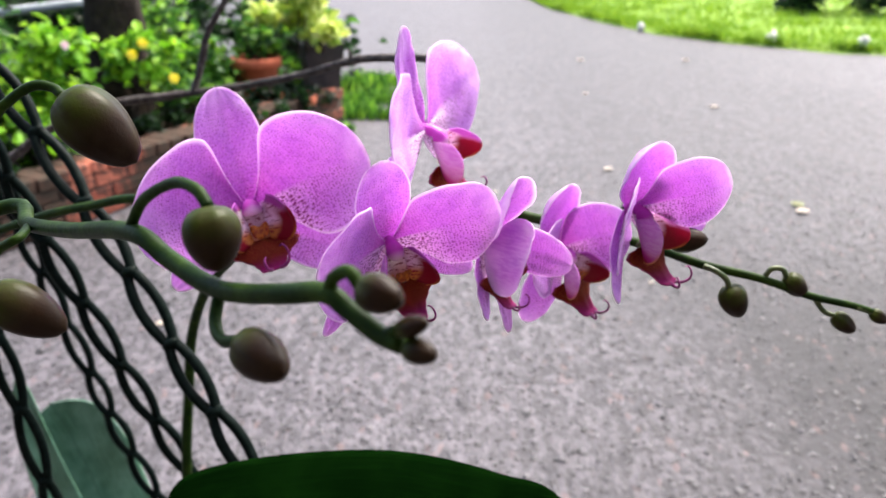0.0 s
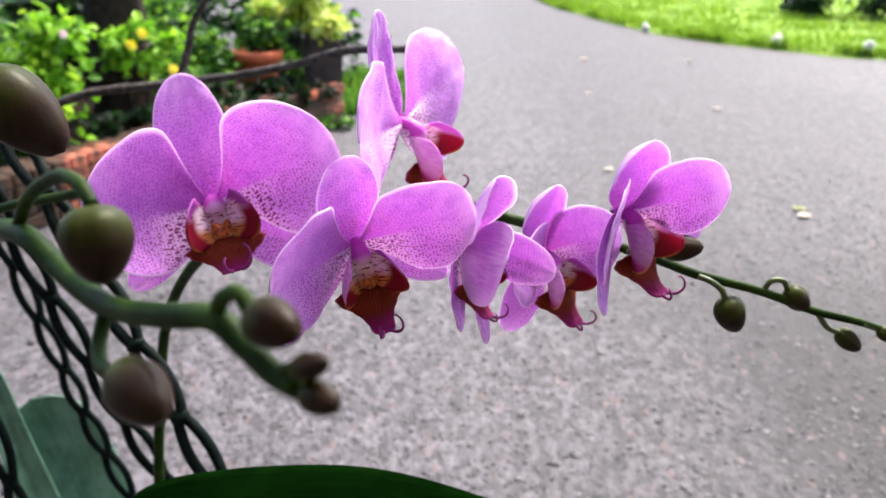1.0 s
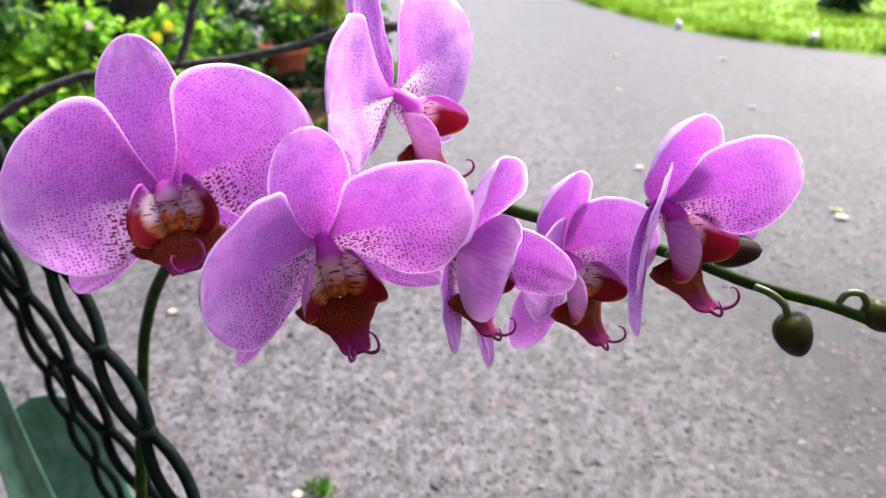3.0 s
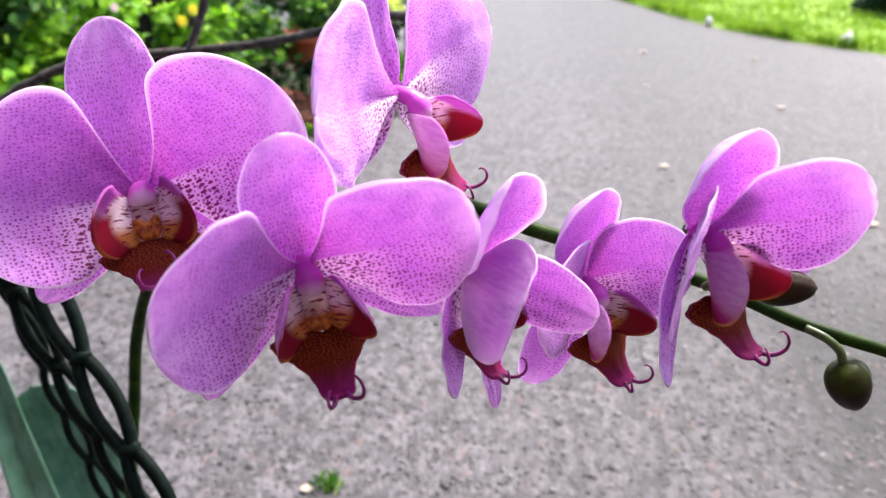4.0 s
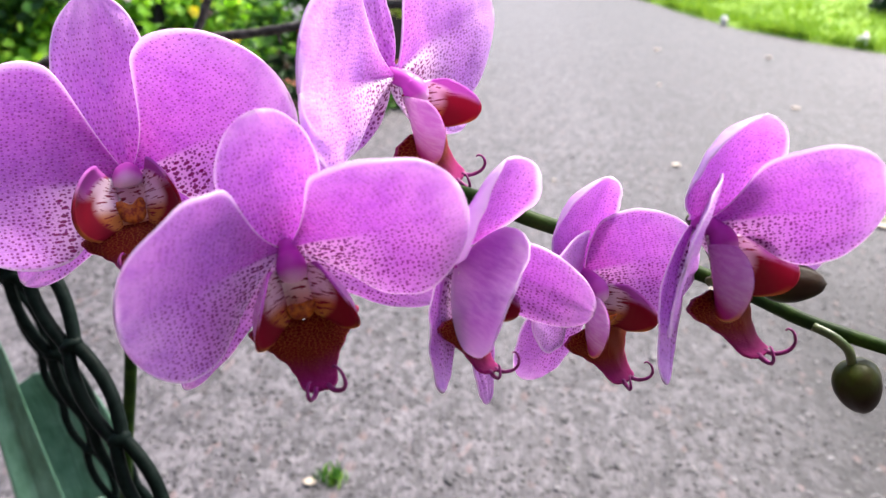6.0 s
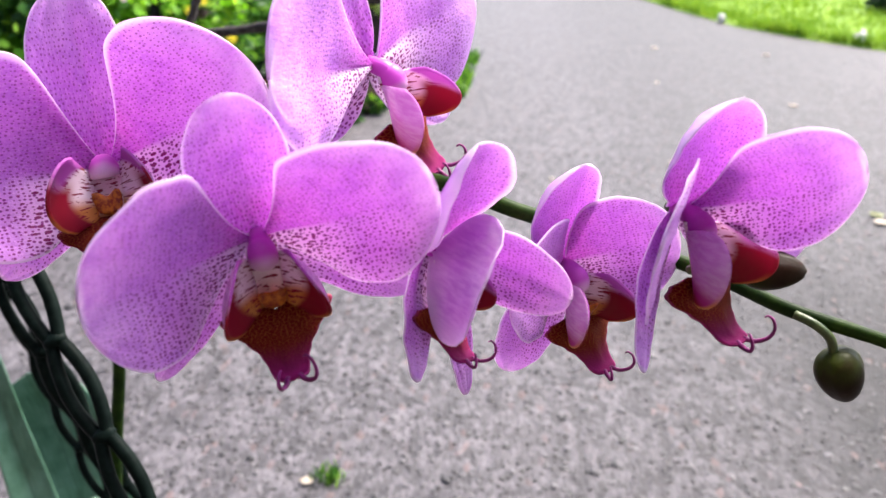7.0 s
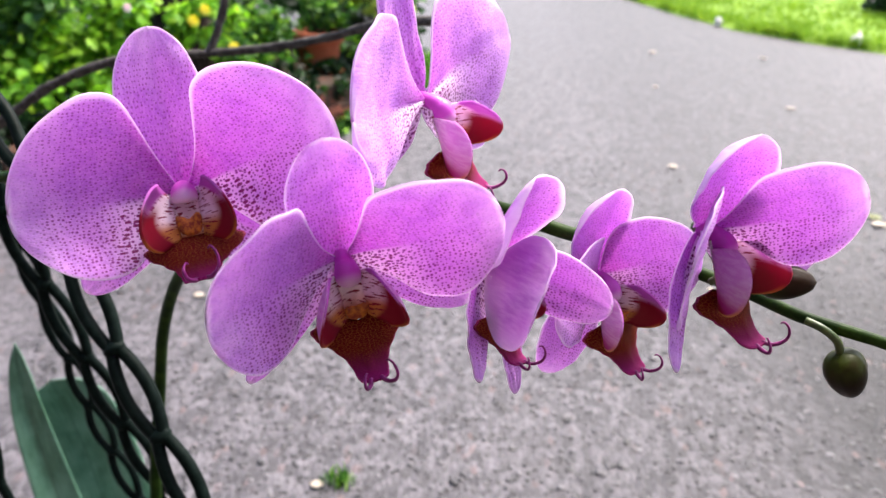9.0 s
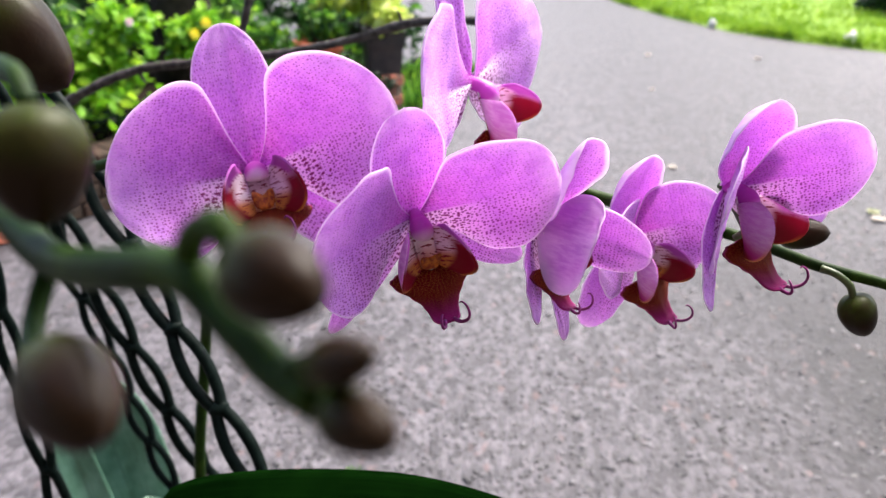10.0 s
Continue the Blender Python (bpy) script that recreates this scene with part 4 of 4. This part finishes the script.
def bud(a, b, fat, stalk, label="", seed=0, lean=0.0):
    """A closed bud from its stalk end a to its tip b, with three grooves; stalk: the way from the spike to a."""
    a, b = Vector(a), Vector(b)
    d = b - a
    n = d.length
    d.normalize()
    s1 = d.orthogonal().normalized()
    s2 = d.cross(s1)
    rows, cols = 18, 30
    verts, plan = [], []
    for i in range(rows + 1):
        s = i / rows
        r = n * fat * (max(0.0, 1 - (2 * s - 1) ** 2) ** 0.5) * (1.10 - 0.42 * s) + 0.0002
        for k in range(cols):
            t = 2 * math.pi * k / cols + seed
            groove = 1 - 0.11 * math.exp(-((((t - seed) * 3 / (2 * math.pi)) % 1 - 0.5) / 0.09) ** 2) * (1 - 0.5 * s)
            verts.append(a + d * n * s + (s1 * math.cos(t) + s2 * math.sin(t) * 0.92) * r * groove - BASE)
            plan.append((s, k / cols))
    faces = [(i * cols + k, i * cols + (k + 1) % cols, (i + 1) * cols + (k + 1) % cols, (i + 1) * cols + k) for i in range(rows) for k in range(cols)]
    ob = mesh_object("bud", verts, faces, BUD, orchid, {"plan": plan}, label or "closed olive and brown bud")
    if stalk:
        tube("bud_stalk", [*stalk, a + d * n * 0.04], lambda s: 0.0012 + n * 0.02, STALK if a.y > 0.35 else STEM, ob, 8, 6)
    return ob


# buds along the end of the arching spike
bud((0.1239, 0.425, 1.2853), (0.1440, 0.42, 1.2885), 0.36, [(0.112, 0.44, 1.277), (0.117, 0.435, 1.283)], seed=0.3)
bud((0.1581, 0.42, 1.2612), (0.1670, 0.42, 1.2428), 0.44, [(0.1448, 0.424, 1.2710), (0.1500, 0.42, 1.2700), (0.1560, 0.42, 1.2655)], seed=1.0)
bud((0.1885, 0.42, 1.2668), (0.2010, 0.42, 1.2560), 0.40, [(0.1766, 0.42, 1.2650), (0.1800, 0.42, 1.2710), (0.1860, 0.42, 1.2710)], seed=2.0)
bud((0.2172, 0.418, 1.2445), (0.2300, 0.417, 1.2350), 0.36, [(0.2045, 0.418, 1.2556), (0.2104, 0.418, 1.2480), (0.2140, 0.418, 1.2455)], seed=2.6)
bud((0.2360, 0.416, 1.2472), (0.2462, 0.415, 1.2420), 0.36, [(0.2280, 0.416, 1.2500), (0.2310, 0.416, 1.2490), (0.2335, 0.416, 1.2485)], seed=0.8)

# the second spike, with buds only
NEAR = [(-0.2700, 0.6800, 0.7400), (-0.3100, 0.6200, 0.8200), (-0.3700, 0.4700, 1.0000), (-0.3600, 0.3400, 1.2000), (-0.2736, 0.2817, 1.3067), (-0.1771, 0.3205, 1.3381), (-0.1532, 0.3000, 1.3393), (-0.1205, 0.2640, 1.3500), (-0.0815, 0.2151, 1.3675), (-0.0672, 0.2021, 1.3648),
        (-0.0502, 0.1852, 1.3638), (-0.0325, 0.1675, 1.3707), (-0.0209, 0.1573, 1.3755), (-0.0155, 0.1530, 1.3736), (-0.0095, 0.1477, 1.3712), (-0.0048, 0.1438, 1.3708)]
tube("flower_spike", NEAR, lambda s: 0.0035 - 0.0016 * s, STEM, orchid, 12, 6, 0.06, "green bud-bearing flower spike")
bud((-0.1397, 0.3139, 1.3861), (-0.1145, 0.3141, 1.3595), 0.37, [(-0.1955, 0.3294, 1.3399), (-0.1683, 0.3172, 1.3747), (-0.1604, 0.3171, 1.3828), (-0.1508, 0.3171, 1.3882), (-0.1436, 0.3171, 1.3876)], "large closed purplish brown bud", 0.5)
bud((-0.1324, 0.2296, 1.3435), (-0.1107, 0.2298, 1.3303), 0.33, [(-0.1533, 0.3000, 1.3387), (-0.1429, 0.2731, 1.3442), (-0.1506, 0.2731, 1.3400), (-0.1587, 0.2732, 1.3337), (-0.1620, 0.2732, 1.3272)], "large closed olive and brown bud", 1.4)
bud((-0.0517, 0.1887, 1.3838), (-0.0502, 0.1855, 1.3681), 0.47, [(-0.0814, 0.2151, 1.3683), (-0.0748, 0.2104, 1.3779), (-0.0631, 0.2001, 1.3856), (-0.0555, 0.1928, 1.3863)], "", 2.2)
bud((-0.0131, 0.1510, 1.3795), (-0.0047, 0.1438, 1.3797), 0.38, [(-0.0198, 0.1565, 1.3759), (-0.0188, 0.1557, 1.3794), (-0.0153, 0.1529, 1.3820)], "small closed dark bud", 0.9)
bud((-0.0415, 0.1669, 1.3598), (-0.0297, 0.1546, 1.3582), 0.34, [(-0.0502, 0.1852, 1.3634), (-0.0506, 0.1804, 1.3576), (-0.0473, 0.1735, 1.3564)], "", 0.2)
bud((-0.0058, 0.1447, 1.3734), (0.0001, 0.1395, 1.3778), 0.24, [(-0.0095, 0.1477, 1.3712), (-0.0075, 0.1461, 1.3721)], "tiny closed bud at the spike's end", 0.2)
bud((-0.0043, 0.1434, 1.3706), (0.0017, 0.1383, 1.3713), 0.34, [], "tiny closed bud at the spike's end", 0.2)


def broad_leaf(points, width, facing, mat, seed, fold=0.25, label="", taper=0.55):
    """A thick strap leaf along its midrib; facing: the way its upper side looks."""
    spine = spline(points, 7)
    n = len(spine)
    cols = 14
    fwd = Vector(facing)
    verts, real = [], []
    run = 0.0
    for i, p in enumerate(spine):
        s = i / (n - 1)
        d = (spine[min(i + 1, n - 1)] - spine[max(i - 1, 0)]).normalized()
        w = d.cross(fwd).normalized()
        up = w.cross(d).normalized()
        hw = width / 2 * (0.42 + 0.58 * min(1.0, s / 0.35)) * (1.0 if s < taper else max(0.0, 1 - ((s - taper) / (1 - taper)) ** (2.2 if taper > 0.5 else 1.35)) ** (0.6 if taper > 0.5 else 0.9))
        run += (p - spine[max(i - 1, 0)]).length
        for j in range(cols + 1):
            q = 2 * j / cols - 1
            verts.append(p + w * q * hw + up * (fold * abs(q) ** 1.3 * hw + 0.002 * noise.noise(Vector((s * 4, q * 2, seed)))) - BASE)
            real.append((run, q * hw))
    k = cols + 1
    faces = [(i * k + j, i * k + j + 1, (i + 1) * k + j + 1, (i + 1) * k + j) for i in range(n - 1) for j in range(cols)]
    ob = mesh_object("leaf", verts, faces, mat, orchid, {"size": real}, label)
    sol = ob.modifiers.new("thick", "SOLIDIFY")
    sol.thickness, sol.offset = 0.0022, 0.0
    return ob


broad_leaf([(-0.235, 0.62, 0.8), (-0.228, 0.53, 0.98), (-0.209, 0.465, 1.045), (-0.143, 0.43, 1.097), (-0.048, 0.393, 1.133), (0.024, 0.37, 1.136), (0.058, 0.35, 1.136), (0.15, 0.31, 1.03)], 0.080, (0.0, -0.30, 1.0), LEAF_SHADED, 1, 0.12, "broad green leaf with its shade put into the colour")
broad_leaf([(-0.3300, 0.8000, 0.7000), (-0.5392, 1.0300, 0.5061), (-0.5897, 1.0800, 0.5655), (-0.6338, 1.1100, 0.6843), (-0.6471, 1.1200, 0.7656), (-0.6466, 1.1200, 0.8111)], 0.066, (0.35, -1.0, 0.3), LEAF_GREY, 2, 0.26, "upright pointed dark green leaf", 0.30)
broad_leaf([(-0.3200, 0.8200, 0.6900), (-0.5102, 1.0700, 0.5054), (-0.5472, 1.1200, 0.5479), (-0.5835, 1.1500, 0.6194), (-0.6107, 1.1600, 0.6891), (-0.6277, 1.1600, 0.7276)], 0.165, (0.10, -1.0, 0.35), LEAF_GREY, 3, 0.16, "broad dark green leaf")

# ---- hanging net basket ----
net = thing("hanging_net_basket", (-0.26, 0.69, 0.64), "dark green plastic net cords holding the orchid's pot", "hanging basket")


def strand(knots, side, bow, r, seed):
    """Two cords that part and meet again at every knot."""
    ks = [Vector(q) for q in knots]
    o = net.location
    for sgn in (-1, 1):
        path = []
        for a, b in zip(ks, ks[1:]):
            axis = (b - a).normalized()
            w = (Vector(side) - axis * Vector(side).dot(axis)).normalized()
            for k in range(8):
                t = k / 8
                path.append(a.lerp(b, t) + w * sgn * bow * (0.30 + 0.70 * math.sin(math.pi * t) ** 0.9))
        path.append(ks[-1])
        v, f, plan = tube_data(path, r, 10, 0.06, o)
        mesh_object("cord", v, f, CORD, net)
    for i, p in enumerate(ks[1:-1]):
        d = (ks[i + 2] - ks[i]).normalized()
        w = (Vector(side) - d * Vector(side).dot(d)).normalized()
        bm = bmesh.new()
        bmesh.ops.create_icosphere(bm, subdivisions=3, radius=1.0)
        m3 = w.cross(d)
        for q in bm.verts:
            c = q.co * (1 + 0.12 * noise.noise(q.co * 2 + Vector((seed, i, 0))))
            q.co = p + w * c.x * (r + bow * 0.42) + m3 * c.y * r * 1.35 + d * c.z * r * 1.25 - o
        part("knot", bm, CORD, net)


A_STRAND = [(-0.3883, 0.6800, 1.3957), (-0.3509, 0.6600, 1.3450), (-0.3134, 0.6400, 1.2944), (-0.2723, 0.6120, 1.2464), (-0.2354, 0.5870, 1.1987), (-0.2028, 0.5650, 1.1496), (-0.1698, 0.5450, 1.1028), (-0.1382, 0.5270, 1.0533), (-0.1066, 0.5100, 1.0021)]
B_STRAND = [(-0.4685, 0.7200, 1.4410), (-0.4496, 0.7200, 1.3933), (-0.4296, 0.7200, 1.3430), (-0.4085, 0.7200, 1.2899), (-0.3868, 0.7200, 1.2339), (-0.3633, 0.7200, 1.1746), (-0.3384, 0.7200, 1.1118), (-0.3119, 0.7200, 1.0452), (-0.2857, 0.7200, 0.9823), (-0.2590, 0.7200, 0.9213), (-0.2310, 0.7200, 0.8555)]
C_STRAND = [(-0.4727, 0.8600, 1.2051), (-0.4593, 0.8600, 1.1448), (-0.4448, 0.8600, 1.0835), (-0.4293, 0.8600, 1.0205), (-0.4101, 0.8600, 0.9565), (-0.3957, 0.8600, 0.9005), (-0.3770, 0.8600, 0.8444), (-0.3557, 0.8600, 0.7835), (-0.3346, 0.8600, 0.7226)]
D_STRAND = [(-0.4239, 0.6900, 1.2301), (-0.4168, 0.6900, 1.1628), (-0.4092, 0.6900, 1.0908), (-0.4009, 0.6900, 1.0142), (-0.3920, 0.6900, 0.9317), (-0.3824, 0.6900, 0.8429)]
strand(A_STRAND, (1, 0.2, 0.35), 0.0080, 0.0040, 1)
strand(B_STRAND, (1, 0.2, 0.35), 0.0085, 0.0044, 2)
strand(C_STRAND, (1, 0.2, 0.3), 0.0085, 0.0042, 3)
strand(D_STRAND, (1, 0.2, 0.25), 0.0085, 0.0044, 4)
for chain in (A_STRAND, B_STRAND, C_STRAND, D_STRAND):
    q = Vector(chain[0])
    tube("cord", [q, q.lerp(Vector((-0.72, 0.72, 2.74)), 0.5), (-0.72, 0.72, 2.74)], 0.0042, CORD, net, 8, 5)
pot((-0.26, 0.69, 0.64), 0.085, 0.115, 0.15, DARKPOT, "dark plastic orchid pot held in the net")

# ---- dry twig behind the flowers ----
twig = thing("dry_twig", (-0.33, 1.1, 1.24), "bare brown dry twig with a side shoot", "twig")
tube("branch", [(-0.75, 1.08, 0.98), (-0.64, 1.08, 1.10), (-0.5458, 1.08, 1.173), (-0.4987, 1.08, 1.2016), (-0.4339, 1.08, 1.2265), (-0.3704, 1.09, 1.234), (-0.3212, 1.09, 1.2401), (-0.2404, 1.06, 1.2557), (-0.1612, 1.0, 1.2795), (-0.0953, 0.93, 1.3057), (-0.0459, 0.88, 1.3162), (0.0, 0.83, 1.322)], lambda s: 0.0064 - 0.0024 * s, TWIG, twig, 10, 6, 0.35)
tube("shoot", [(-0.3239, 1.09, 1.2374), (-0.3104, 1.1, 1.2793), (-0.2993, 1.1, 1.3151), (-0.277, 1.1, 1.3501), (-0.2575, 1.1, 1.3909), (-0.20, 1.08, 1.55)], lambda s: 0.0050 - 0.0018 * s, TWIG, twig, 10, 6, 0.35)
tube("spur", [(-0.0975, 0.932, 1.306), (-0.099, 0.93, 1.314), (-0.102, 0.93, 1.319)], lambda s: 0.0026 - 0.0018 * s, TWIG, twig, 6, 3)
tube("spur", [(-0.437, 1.078, 1.224), (-0.433, 1.076, 1.215), (-0.428, 1.075, 1.210)], lambda s: 0.0032 - 0.0018 * s, TWIG, twig, 6, 3)
tube("spur", [(-0.215, 1.045, 1.262), (-0.213, 1.044, 1.252), (-0.210, 1.044, 1.247)], lambda s: 0.0026 - 0.0018 * s, TWIG, twig, 6, 3)

# ---- brick wall, piece by piece ----
length = (WALL_B - WALL_A).length
wall_core = thing("brick_wall", WALL_A, "low weathered red brick garden wall", "wall", kind="structure")
yaw_w = math.atan2(wall_dir.y, wall_dir.x)
wall_core.rotation_euler = (0, 0, yaw_w)
bm = bmesh.new()
bmesh.ops.create_cube(bm, size=1.0)
for v in bm.verts:
    v.co = Vector(((v.co.x + 0.5) * length, v.co.y * 0.17, (v.co.z + 0.5) * (WALL_H - 0.012)))
part("mortar", bm, MORTAR, wall_core)
bm = bmesh.new()
bmesh.ops.create_cube(bm, size=1.0)
for v in bm.verts:
    v.co = Vector((v.co.x * 0.215, v.co.y * 0.10, v.co.z * 0.066))
bmesh.ops.bevel(bm, geom=bm.edges[:], offset=0.007, segments=1, affect="EDGES")
brick_mesh = bpy.data.meshes.new("brick")
bm.to_mesh(brick_mesh)
bm.free()
brick_mesh.materials.append(BRICK)
coping_mesh = brick_mesh.copy()
rn = random.Random(78)
x = 0.06
while x < length - 0.05:
    b = new("coping_brick", coping_mesh)
    b.parent = wall_core
    b.location = (x, rn.uniform(-0.012, 0.012), WALL_H + 0.022)
    b.rotation_euler = (rn.uniform(-0.04, 0.04), rn.uniform(-0.03, 0.03), math.pi / 2 + rn.uniform(-0.06, 0.06))
    x += 0.112
for k in range(9):
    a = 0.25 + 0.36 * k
    shrub("creeper", at_wall(a, 0.22, 0.34), (0.17, 0.13, 0.07), 150, 0.06, GREEN_C, "low creeping plant behind the brick wall, shade put into its colour", 60 + k, 3, "plant", "creepers along the wall", 0.24)
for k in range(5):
    shrub("creeper", at_wall(2.05 + 0.26 * k, -0.03, 0.27), (0.15, 0.10, 0.07), 140, 0.055, GREEN_C, "low creeping plant hanging over the brick wall, shade put into its colour", 80 + k, 2, "plant", "creepers along the wall", 0.24)
    shrub("creeper", at_wall(2.10 + 0.26 * k, -0.16, 0.07), (0.14, 0.07, 0.06), 110, 0.055, GREEN_A, "low green plant at the foot of the brick wall", 90 + k, 2, "plant", "plants at the wall's foot", 0.0)
rn = random.Random(77)
for course in range(3):
    x = 0.0 if course % 2 else -0.11
    while x < length - 0.1:
        b = new("brick", brick_mesh)
        b.parent = wall_core
        b.location = (min(max(x + 0.1125, 0.11), length - 0.11), -0.046 + rn.uniform(-0.006, 0.006), 0.040 + course * 0.079)
        b.rotation_euler = (rn.uniform(-0.03, 0.03), rn.uniform(-0.02, 0.02), rn.uniform(-0.03, 0.03))
        x += 0.227
